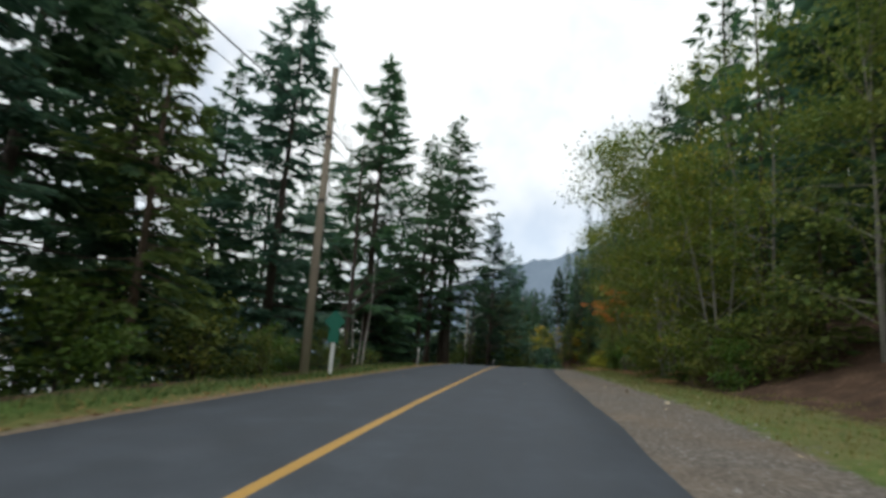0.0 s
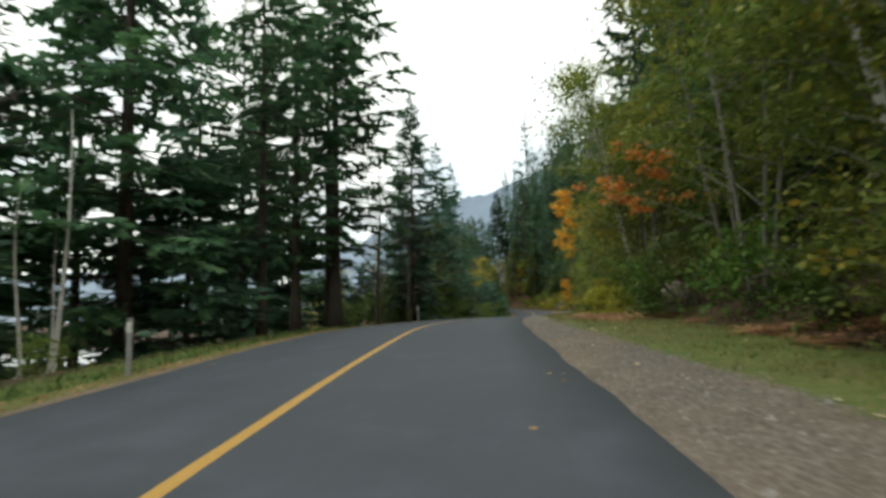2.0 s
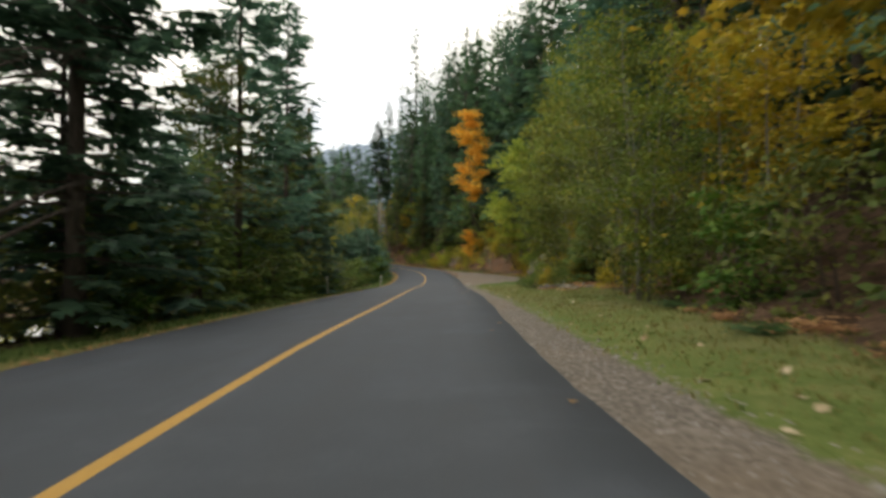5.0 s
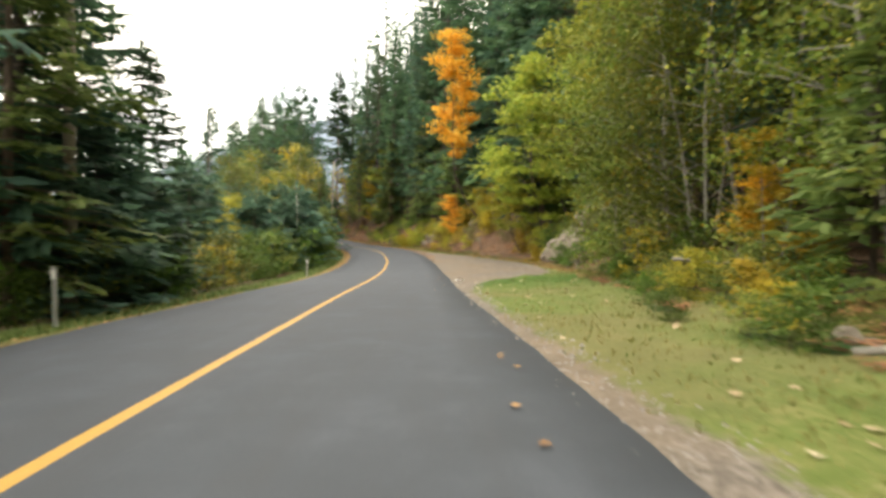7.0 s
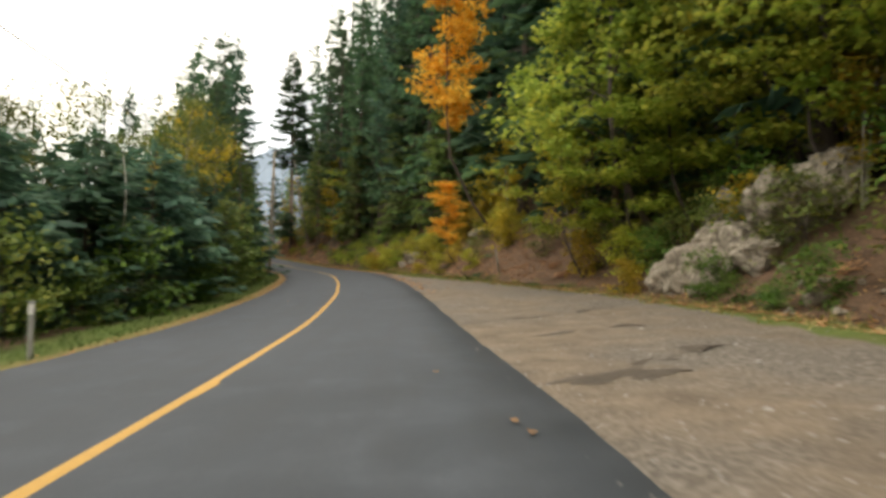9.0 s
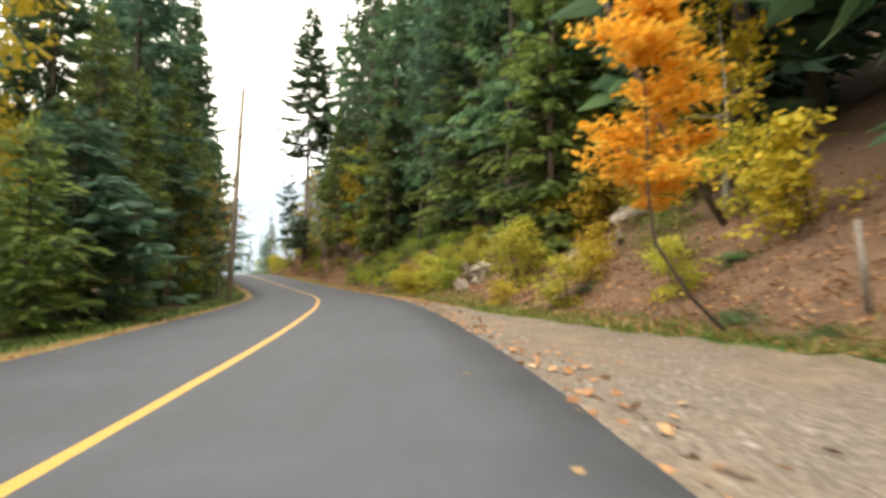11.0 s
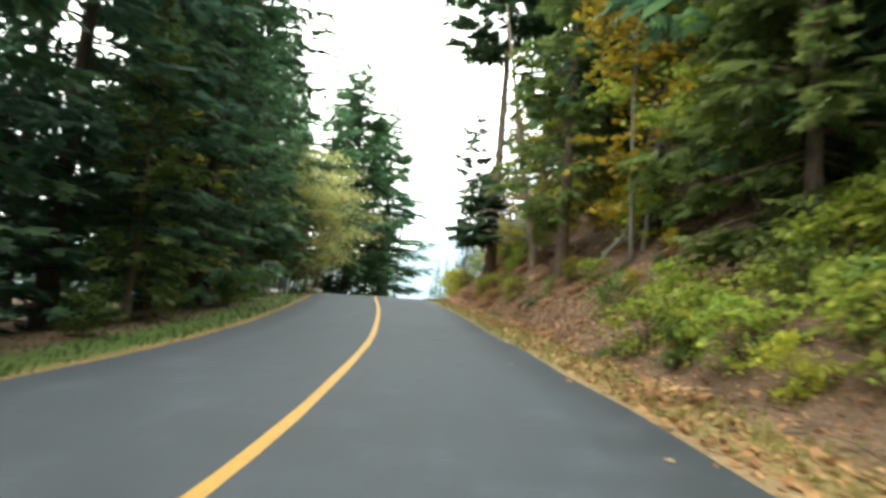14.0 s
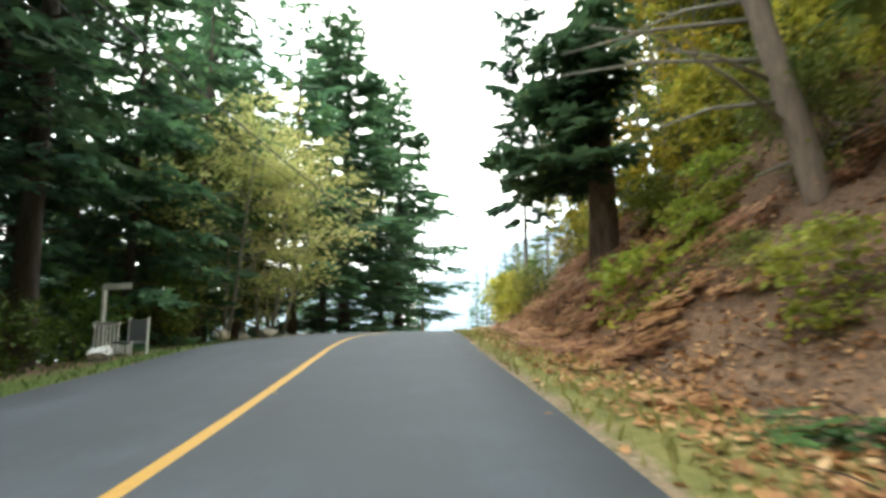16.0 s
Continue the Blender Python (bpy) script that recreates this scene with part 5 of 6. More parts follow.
def woods(names, count, y0, y1, u0, u1, lo, hi, seed, space=3.0):
    rng = random.Random(seed)
    done = tries = 0
    while done < count and tries < count * 30:
        tries += 1
        y, u = rng.uniform(y0, y1), rng.uniform(u0, u1)
        if u > 0 and u < foot(y) + 5 or any((y - a) ** 2 + (u - b) ** 2 < space ** 2 for a, b in taken):
            continue
        taken.append((y, u))
        n = rng.choice(names)
        grow(n, y, u, rng.uniform(lo, hi), None, rng.uniform(0, 360), OWN[n], sink=.1)
        done += 1


FAR = ["fir_far", "fir_far_b"]
woods(FAR, 38, 5, 205, 17, 38, 32, 42, 1, 4.4)
woods(FAR, 46, 118, 215, 14, 34, 30, 42, 11, 3.0)
woods(FAR, 9, 60, 260, 36, 70, 34, 44, 2, 6)
woods(FAR, 22, 22, 118, 17, 30, 28, 38, 12, 3.4)
woods(FAR, 26, 125, 300, -75, -30, 12, 22, 9, 6)
woods(FAR, 18, 150, 212, -30, -13, 16, 24, 3, 4.6)
woods(FAR, 8, 126, 150, -30, -13, 9, 14, 8, 4.6)
woods(FAR + ["fir_open"], 16, -5, 100, -20, -14, 11, 17, 4, 4)
woods(FAR, 15, 205, 300, -45, -12, 12, 19, 5, 5)
woods(FAR, 14, 205, 290, 9, 45, 14, 24, 6, 5)
woods(["fir_far_b", "yellow_tree", "fir_far"], 14, 100, 130, -30, -16, 7, 12, 7, 4)



# ---- poles, cables, posts and signs ----
def lie(x, y):
    """The height of the ground sheet with its small unevenness."""
    u = np.asarray(x) - road_x(y)
    return ground_z(x, y) + noise_field(x, y) * np.clip((np.abs(u) - 4.4) / 3, 0, 1)


def piece(name, parent, material, build, label="", smooth=False):
    s = Soup()
    build(s)
    return part(name, s.mesh(name, material, smooth), parent, label)


def thing_at(name, x, y, label, category, group="", turn=0.0, z=None, tilt=(0, 0)):
    root = new(name)
    root.empty_display_size = .3
    root.matrix_basis = pose(x, y, float(lie(x, y)) if z is None else z, tilt[0], tilt[1], turn)
    return tagged(root, label, category, group)


POLE_TOPS = []


def utility_pole(x, y, height, tilt, label, bands=(), arm=False):
    p = thing_at("utility_pole", x, y, label, "utility pole", "utility poles", tilt=tilt)
    piece("pole", p, GREY_WOOD, lambda s: s.tube([(0, 0, -.6), (0, 0, height * .5), (0, 0, height)], [.165, .145, .115], 14), smooth=True)
    piece("cap", p, DARK_METAL, lambda s: s.tube([(0, 0, height), (0, 0, height + .03)], [.122, .10], 14))
    for h in bands:
        piece("band", p, DARK_METAL, lambda s: s.tube([(0, 0, h), (0, 0, h + .09)], [.158, .156], 14))
        piece("bolt", p, DARK_METAL, lambda s: s.tube([(-.24, 0, h + .045), (.24, 0, h + .045)], [.015, .015], 6))
    piece("insulator_pin", p, DARK_METAL, lambda s: s.tube([(.1, 0, height - .25), (.18, 0, height - .12), (.18, 0, height + .05)], [.014, .014, .012], 6))
    piece("insulator", p, CERAMIC, lambda s: s.tube([(.18, 0, height + .03), (.18, 0, height + .08), (.18, 0, height + .11), (.18, 0, height + .17)], [.05, .06, .035, .045], 10), "pale insulator", True)
    piece("tag", p, REFLECTOR, lambda s: s.box((.135, -.04, 1.9), (.15, .04, 2.02), edge=.003), "small white tag")
    piece("tag", p, REFLECTOR, lambda s: s.box((.135, -.035, 4.6), (.15, .035, 4.68), edge=.003), "small white tag")
    POLE_TOPS.append(p)
    return p


utility_pole(-7.0, -42, 11.2, (0, 0), "weathered wooden utility pole beside the lake road")
utility_pole(-7.1, 19.0, 11.2, (0, -.6), "weathered grey wooden utility pole on the grass verge", (8.4, 6.0))
utility_pole(.65, 89.3, 12.4, (0, -.6), "weathered wooden utility pole with a dark band", (5.4, 8.6))
utility_pole(9.75, 152.2, 12.0, (0, 1.4), "leaning weathered wooden utility pole beside the bend", (7.0, 9.2))
utility_pole(-4.6, 232, 11.5, (0, 0), "weathered wooden utility pole beyond the crest")


def cable(a, b, sag, label, radius=.014):
    k = np.linspace(0, 1, 25)[:, None]
    p = np.array(a) * (1 - k) + np.array(b) * k
    p[:, 2] -= sag * 4 * k[:, 0] * (1 - k[:, 0])
    s = Soup()
    s.tube(p - p[0], [radius] * 25, 5)
    ob = new("overhead_cable", s.mesh("overhead_cable", WIRE, True))
    ob.location = p[0]
    tagged(ob, label, "cable", "overhead cables")


for one, two_ in zip(POLE_TOPS[:-1], POLE_TOPS[1:]):
    (x1, y1, z1), (x2, y2, z2) = one.matrix_basis.translation, two_.matrix_basis.translation
    cable((x1 + .18, y1, z1 + 11.2), (x2 + .18, y2, z2 + 11.2), 1.3, "thin black power line sagging between utility poles", .012)
    cable((x1 + .17, y1, z1 + 8.6), (x2 + .17, y2, z2 + 8.6), 1.5, "thick black telephone cable sagging between utility poles", .022)
    cable((x1 + .17, y1, z1 + 8.1), (x2 + .17, y2, z2 + 8.1), 1.5, "thin black cable sagging between utility poles", .012)
far_end = (24.5, 153.5, 9.5)
cable((9.9, 152.2, 6.9), far_end, .9, "black service line crossing over the road", .012)
cable((9.9, 152.2, 9.3), (26, 150, 11), .8, "black service line crossing over the road", .010)
clamp = new("line_clamp")
clamp.location = (18.96, 153.0, 7.02)
tagged(clamp, "pale clamp hanging on the service line", "line clamp")
piece("clamp_body", clamp, CERAMIC, lambda s: s.tube([(-.09, 0, 0), (-.03, 0, .01), (.05, 0, .01), (.09, 0, 0)], [.03, .05, .05, .02], 8), smooth=True)
piece("hook", clamp, DARK_METAL, lambda s: s.tube([(.0, 0, .05), (.0, 0, .16)], [.008, .008], 6))


def roadside_post(x, y, height, label, tilt=(0, 0)):
    p = thing_at("marker_post", x, y, label, "marker post", "roadside marker posts", turn=-math.degrees(float(heading(y))), tilt=tilt)
    piece("post", p, GREY_PLASTIC, lambda s: s.box((-.045, -.02, -.2), (.045, .02, height), edge=.008))
    piece("reflector", p, REFLECTOR, lambda s: s.box((-.05, -.028, height - .22), (.05, -.021, height - .04), edge=.002), "pale reflector plate")
    piece("cap", p, GREY_PLASTIC, lambda s: s.box((-.055, -.028, height), (.055, .028, height + .02), edge=.004))


for x, y, h, t in ((-5.25, 30.8, .95, (0, 1)), (-2.2, 56.7, .95, (0, 0)), (1.85, 85.2, 1.15, (0, -2)), (6.6, 106, 1.0, (0, 1)), (7.65, 161.0, 1.05, (0, 3)), (1.0, 181.5, 1.0, (0, 0))):
    roadside_post(x, y, h, "slim grey roadside marker post with a pale reflector", t)

sign = thing_at("marker_sign", -6.1, 18.75, "green diamond marker sign on a white wooden post", "sign", turn=4)
piece("post", sign, WHITE_PAINT, lambda s: s.box((-.06, -.05, -.4), (.06, .05, 1.08), edge=.012), "white painted post")
piece("post_top", sign, GREEN_PAINT, lambda s: s.box((-.065, -.05, 1.08), (.065, .05, 2.1), edge=.012), "green painted post top")


def diamond(s):
    r, t = .36, .012
    ring = [(r, 0), (.03, r), (-.03, r), (-r, 0), (-.03, -r), (.03, -r)]
    s.put([(a, -.065, 1.76 + b) for a, b in ring] + [(a, -.065 + t, 1.76 + b) for a, b in ring],
          [tuple(range(6)), tuple(range(11, 5, -1))] + [(i, i + 6, (i + 1) % 6 + 6, (i + 1) % 6) for i in range(6)])


piece("diamond_panel", sign, GREEN_PAINT, diamond, "green diamond panel")
piece("lower_panel", sign, GREEN_PAINT, lambda s: s.box((-.18, -.066, 1.06), (.18, -.054, 1.48), edge=.004), "green rectangular panel")
for zz in (1.2, 1.76):
    piece("bolt", sign, DARK_METAL, lambda s: s.tube([(0, -.05, zz), (0, -.075, zz)], [.012, .012], 6))


# ---- rocks ----
def rock_mesh(seed, size, cuts=17, detail=3, rough=.10):
    """A boulder broken along flat faces, with a rough skin."""
    rng = random.Random(seed)
    bm = bmesh.new()
    bmesh.ops.create_icosphere(bm, subdivisions=detail, radius=1)
    planes = []
    for _ in range(cuts):
        n = Vector((rng.gauss(0, 1), rng.gauss(0, 1), rng.gauss(0, .8))).normalized()
        planes.append((n, rng.uniform(.40, .78)))
    for v in bm.verts:
        for n, d in planes:
            over = v.co.dot(n) - d
            if over > 0:
                v.co -= n * over
        q = v.co * 1.7 + Vector((seed * 3.7, 0, 0))
        step = noise.cell(q * 1.9 + Vector((0, 0, .6 * noise.noise(q * 2)))) * .7
        split = min(noise.voronoi(q * 1.3)[0][1] - noise.voronoi(q * 1.3)[0][0], .22) - .22
        v.co += v.co.normalized() * rough * (noise.noise(q) + .5 * noise.noise(q * 2.7) + .35 * noise.noise(q * 7) + step + 3.2 * split)
        v.co = Vector((v.co.x * size[0], v.co.y * size[1], v.co.z * size[2]))
    me = bpy.data.meshes.new("rock")
    bm.to_mesh(me)
    bm.free()
    me.materials.append(ROCK)
    return me


def boulder(x, y, size, seed, label, sink=.3, turn=0.0, lift=0.0, tilt=(0, 0), detail=3):
    ob = new("rock", rock_mesh(seed, size, detail=detail))
    ob.matrix_basis = pose(x, y, float(lie(x, y)) + size[2] * (1 - 2 * sink) + lift, tilt[0], tilt[1], turn)
    return tagged(ob, label, "rock", "roadside rocks")


boulder(7.5, 39.9, (0.75, 0.9, 0.62), 1, "grey lichened boulder beside the bracken", .25)
boulder(24.4, 111.6, (1.16, 1.34, 1.22), 2, "pale cracked rock outcrop above the gravel", .35, 20, 0, (8, 10), 4)
boulder(25.2, 110.4, (1.59, 1.59, 1.65), 3, "pale cracked rock outcrop above the gravel", .3, 50, .1, (12, -6), 5)
boulder(24.9, 108.8, (1.22, 1.22, 1.16), 4, "pale angular rock outcrop above the gravel", .35, 10, .1, (-8, 12), 5)
boulder(24, 110.2, (0.85, 0.92, 0.73), 21, "pale angular rock at the foot of the outcrop", .35, 70, 0, (10, 5), 4)
boulder(26.1, 109.4, (1.59, 1.59, 1.95), 22, "tan cracked rock face above the gravel", .3, 25, .6, (6, 10), 5)
boulder(24.4, 112.6, (0.98, 1.1, 0.98), 23, "grey slanting rock at the end of the outcrop", .35, 40, 0, (-14, 8), 5)
boulder(26.7, 111.8, (1.46, 1.34, 1.83), 5, "weathered rock face on the hillside", .3, 80, .2, (10, 0), 4)
boulder(26.8, 108, (1.34, 1.46, 1.59), 6, "weathered rock face on the hillside", .3, 30, .4, (0, 14), 5)
boulder(27.7, 105.6, (1.46, 1.34, 1.59), 7, "weathered rock face on the hillside", .3, 120, .4, (6, -8), 4)
boulder(27.2, 110.2, (1.4, 1.3, 1.5), 74, "pale cracked rock face above the gravel", .3, 65, .5, (8, -10), 5)
boulder(28.0, 108.6, (1.3, 1.5, 1.4), 75, "weathered rock face on the hillside", .3, 15, .5, (-6, 12), 5)
boulder(29.4, 103.6, (1.2, 1.3, 1.1), 76, "pale broken rock high on the bare bank", .3, 100, .4, (10, 6), 5)
boulder(30.2, 105.0, (1.1, 1.0, 1.2), 77, "pale broken rock high on the bare bank", .3, 35, .4, (0, -12), 4)
boulder(23, 105.2, (0.42, 0.4, 0.32), 8, "small pale boulder fallen from the bank", .3)
boulder(25.9, 137.3, (1.15, 0.6, 0.45), 33, "long grey slab of rock on the leaf-strewn bank", .25, -25, .32, (0, -30), 4)
boulder(21.9, 143.9, (0.62, 0.55, 0.4), 9, "flat pale rock jutting from the bank", .3, 15)
boulder(22.2, 145.4, (1, 1.1, 0.75), 10, "pale cracked rock jutting from the bank", .35, 60, 0, (0, 10), 5)
boulder(21.2, 144.3, (0.6, 0.7, 0.36), 24, "pale flat rock at the foot of the bank", .3, 30, 0, (5, 8), 4)
boulder(23.2, 147.4, (0.6, 0.6, 0.55), 25, "pale rock above the bushes", .3, 10, .1, (0, 0), 4)
boulder(24.6, 146.6, (0.5, 0.6, 0.6), 26, "weathered rock among the ferns", .3, 80, .1, (0, 0), 4)
boulder(25, 136.8, (0.3, 1.05, 0.26), 12, "long grey rock slab on the leafy bank", .1, -35, .08, (0, 18))
boulder(24.2, 138.6, (0.3, 0.4, 0.25), 13, "small grey rock on the leafy bank", .25)
boulder(23.2, 151.4, (0.55, 0.6, 0.5), 14, "mossy rock among the bushes", .3)
boulder(22.6, 148.6, (0.75, 0.65, 0.55), 15, "pale rock beneath the bushes", .35)
boulder(0.45, 191.9, (0.32, 0.35, 0.36), 17, "tawny rock standing on the verge", .2)
boulder(-.6, 194.6, (.3, .3, .28), 18, "tawny rock standing on the verge", .2)
boulder(-1.4, 197.6, (.75, .5, .34), 19, "flat pale rock on the verge", .25)
slab = boulder(12.9, 96.1, (.3, .2, .08), 71, "flat whitish stone lying on the gravel edge", .2)
slab.data.materials.clear()
slab.data.materials.append(PALE_STONE)
boulder(13.2, 76.6, (0.3, 0.35, 0.2), 20, "broken pale stone in a rubble heap", .25)
for i in range(16):
    r = random.Random(300 + i)
    boulder(13.6 + r.uniform(-1.0, 1.6), 76.8 + r.uniform(-1.3, 1.4), (r.uniform(.12, .28), r.uniform(.12, .3), r.uniform(.08, .2)), 30 + i, "broken pale stone in a rubble heap", .3, r.uniform(0, 180), 0, (0, 0), 2)
for i in range(22):
    r = random.Random(500 + i)
    y = r.uniform(98, 110)
    boulder(float(road_x(y)) + float(foot(y)) + r.uniform(.2, 2.6), y, (r.uniform(.1, .3), r.uniform(.1, .3), r.uniform(.07, .2)), 60 + i, "loose stone at the foot of the rocky bank", .3, r.uniform(0, 180), 0, (0, 0), 2)


# ---- dead wood ----
def stick(points, r0, r1, label, name="fallen_branch", material=None, category="branch", twigs=0, seed=0):
    rng = np.random.default_rng(seed)
    p = np.array(points, float)
    p[:, 2] += [float(lie(a, b)) for a, b in p[:, :2]]
    s = Soup()
    o = p[0].copy()
    s.tube(p - o, np.linspace(r0, r1, len(p)), 7)
    for _ in range(twigs):
        q = rng.uniform(.2, .95) * (len(p) - 1)
        i = int(q)
        a = p[i] + (p[min(i + 1, len(p) - 1)] - p[i]) * (q - i) - o
        s.tube([a, a + rng.normal(0, .5, 3) * (1, 1, .6)], [r1, .005], 4, False)
    ob = new(name, s.mesh(name, material or ALDER_BARK, True))
    ob.location = o
    tagged(ob, label, category, "fallen wood")


stick([(16.9, 176.4, .35), (17.4, 176.1, .7), (18.0, 175.7, 1.25)], .05, .03, "pale broken branch leaning on the bank")
stick([(17.5, 180.5, .3), (15.8, 183.0, .2), (14.6, 185.2, .25)], .05, .025, "long thin fallen branch on the bank", twigs=4)
stick([(19.9, 152.8, .05), (20.3, 153.3, .8), (20.6, 153.7, 1.1)], .018, .008, "thin leaning stick at the foot of the bank")
stick([(19.6, 156.4, .0), (20.1, 156.7, .8)], .02, .01, "upright broken stem on the bank")
stick([(14.9, 84.5, .9), (15.9, 84.2, .75), (17.0, 84.3, .9)], .05, .02, "fallen branch on the brush heap", twigs=5)
stick([(12.0, 77.4, .1), (12.6, 76.9, .2), (13.4, 76.7, .15)], .05, .03, "pale broken branch beside the rubble heap", twigs=3)
stick([(17.4, 178.2, .25), (18.6, 177.2, .3), (19.8, 176.4, .5)], .07, .04, "fallen grey branch beneath the firs", twigs=5)
stick([(23.0, 125.6, .05), (22.7, 125.5, 1.6)], .06, .04, "thin leaning pale stem on the bank")

dead = thing_at("dead_tree", 14.75, 183.6, "leaning dead fir with long bare grey branches", "dead tree", tilt=(0, 0))


def dead_trunk(s):
    s.tube([(.25, 0, -.5), (.15, 0, .1), (-.25, 0, 2), (-.85, .1, 5), (-1.5, .2, 9), (-2.2, .3, 13)], [.24, .19, .155, .13, .10, .04], 10)


DEAD_BARK = plain("dead_fir_bark", (.09, .07, .055), (.33, .26, .20), 2.4, .95, 0, .7, .02, (7, 7, 1.2))
piece("trunk", dead, DEAD_BARK, dead_trunk, smooth=True)
rng_dead = np.random.default_rng(9)
for i in range(26):
    q = .8 + i * .3
    root_x = -.85 * q / 5 if q < 5 else -.85 - (q - 5) * .165
    w = rng_dead.uniform(2.5, 4.2) if i % 5 else rng_dead.uniform(-1.2, 1.2)
    ln = rng_dead.uniform(1.5, 3.2) * (1.1 - .03 * q)
    d = np.array([math.cos(w), math.sin(w), rng_dead.uniform(-.22, .1)]) * ln
    b0 = np.array([root_x, .04 * q / 2, q])
    piece("branch", dead, ALDER_BARK, lambda s: (s.tube([b0, b0 + d * .5 + (0, 0, .12), b0 + d], [.04, .027, .007], 5), s.tube([b0 + d * .55 + (0, 0, .1), b0 + d * .8 + (rng_dead.normal(0, .2), rng_dead.normal(0, .2), .2)], [.02, .005], 3)), smooth=True)

# ---- the garden corner behind the verge ----
rail = thing_at("railing", -.55, 188.6, "weathered white slatted garden railing behind the verge", "railing", turn=-14)
piece("top_rail", rail, WHITE_PAINT, lambda s: s.box((-1.1, -.03, .86), (.15, .03, .93), edge=.008))
piece("bottom_rail", rail, WHITE_PAINT, lambda s: s.box((-1.1, -.025, .16), (.15, .025, .22), edge=.008))
for i in range(7):
    piece("slat", rail, WHITE_PAINT, lambda s: s.box((-1.05 + i * .18, -.02, .22), (-.985 + i * .18, .02, .86), edge=.005))
seat = thing_at("garden_chair", .25, 188.5, "grey garden chair with white frame and slats", "chair", turn=-10)
piece("backrest", seat, GREY_PANEL, lambda s: s.box((-.34, -.02, .35), (.34, .02, .92), edge=.01), "grey backrest")
piece("seat", seat, GREY_PANEL, lambda s: s.box((-.36, -.5, .30), (.36, -.02, .35), edge=.01))
for a in (-.38, .34):
    piece("leg", seat, WHITE_PAINT, lambda s: s.box((a, -.03, 0), (a + .05, .03, .98), edge=.006), "white leg")
    piece("leg", seat, WHITE_PAINT, lambda s: s.box((a, -.5, 0), (a + .05, -.45, .36), edge=.006), "white leg")
for i in range(5):
    piece("slat", seat, WHITE_PAINT, lambda s: s.box((-.3 + i * .13, -.52, .04), (-.25 + i * .13, -.49, .28), edge=.004), "white slat")
board = thing_at("sign_post", -1.35, 188.9, "white wooden post with a short board arm", "sign post", turn=-8)
piece("post", board, WHITE_PAINT, lambda s: s.box((-.05, -.05, -.3), (.05, .05, 2.05), edge=.01))
piece("arm", board, WHITE_PAINT, lambda s: s.box((.02, -.07, 1.88), (1.15, -.05, 2.06), edge=.006))
piece("brace", board, WHITE_PAINT, lambda s: s.box((-.03, -.03, 1.2), (.03, .03, 1.26), edge=.005))
sack_bm = rock_mesh(91, (.34, .26, .24), 5, 3, .2)
sack_bm.materials.clear()
sack_bm.materials.append(SACK)
sack = new("crumpled_sheet", sack_bm)
sack.location = (.35, 187.2, float(lie(.35, 187.2)) + .16)
tagged(sack, "crumpled white plastic sheet lying on the verge", "sheet")

# ---- small ground cover ----


def scattered(count, seed, where):
    """Places on the ground: where(rng) gives metres along the road and out from its centre, or None."""
    rng = np.random.default_rng(seed)
    out = []
    while len(out) < count:
        q = where(rng)
        if q is not None:
            out.append(q)
    yu = np.array(out)
    x = road_x(yu[:, 0]) + yu[:, 1]
    return np.stack([x, yu[:, 0], lie(x, yu[:, 0])], 1), rng


def blades(name, label, material, count, seed, where, lo, hi):
    p, rng = scattered(count, seed, where)
    w = rng.uniform(0, 6.28, count)
    h = rng.uniform(lo, hi, count)
    lean = rng.normal(0, .35, (count, 2)) * h[:, None]
    wide = rng.uniform(.006, .014, count) + h * .03
    side = np.stack([np.cos(w), np.sin(w), 0 * w], 1) * wide[:, None]
    tip = p + np.concatenate([lean, h[:, None]], 1)
    mid = p + np.concatenate([lean * .3, h[:, None] * .6], 1)
    s = Soup()
    s.many(np.stack([p - side - (0, 0, .02), p + side - (0, 0, .02), mid + side * .7, tip], 1), [(0, 1, 2), (0, 2, 3)])
    tagged(new(name, s.mesh(name, material)), label, "grass", kind="stuff")


def verge_right(rng):
    y = rng.uniform(1, 101)
    u = rng.uniform(float(verge(y)) - .3, float(foot(y)) + .8)
    return (y, u) if rng.random() < min(1, .25 + (u - verge(y))) else None


def dry_right(rng):
    q = verge_right(rng)
    return q if q and rng.random() < (1 if q[0] < 84 else .12) else None


def verge_left(rng):
    y = rng.uniform(2, 200)
    u = -4.1 - rng.random() ** 1.5 * 3
    return y, u


def verge_left_dry(rng):
    y = rng.uniform(2, 100)
    return y, -3.9 - rng.random() ** 1.5 * 2.4


def strip_right(rng):
    y = rng.uniform(95, 200)
    if y < 131:
        return y, float(foot(y)) + rng.normal(-.2, .5)
    return y, float(verge(y)) + rng.uniform(-.1, 1.1)


blades("grass", "mown green grass on the verge", GRASS, 14000, 71, verge_right, .02, .06)
blades("dry_grass", "dry yellowed grass on the verge", DRY_GRASS, 19000, 72, lambda rng: dry_right(rng), .025, .09)
blades("grass", "rough green weeds, coloured darker for shade, beside the lake side of the road", SHADED_WEEDS, 20000, 73, verge_left, .03, .13)
blades("dry_grass", "dry grass beside the lake side of the road", DRY_GRASS, 1800, 74, verge_left_dry, .05, .16)
blades("dry_grass", "thin yellow grass at the foot of the bank", DRY_GRASS, 5000, 75, strip_right, .05, .2)


def strip_green(rng):
    y = rng.uniform(124, 156)
    return y, float(verge(y)) + rng.random() ** 1.4 * 1.6 + .05


blades("grass", "fresh green grass at the foot of the open bank", GRASS, 9000, 76, strip_green, .04, .16)


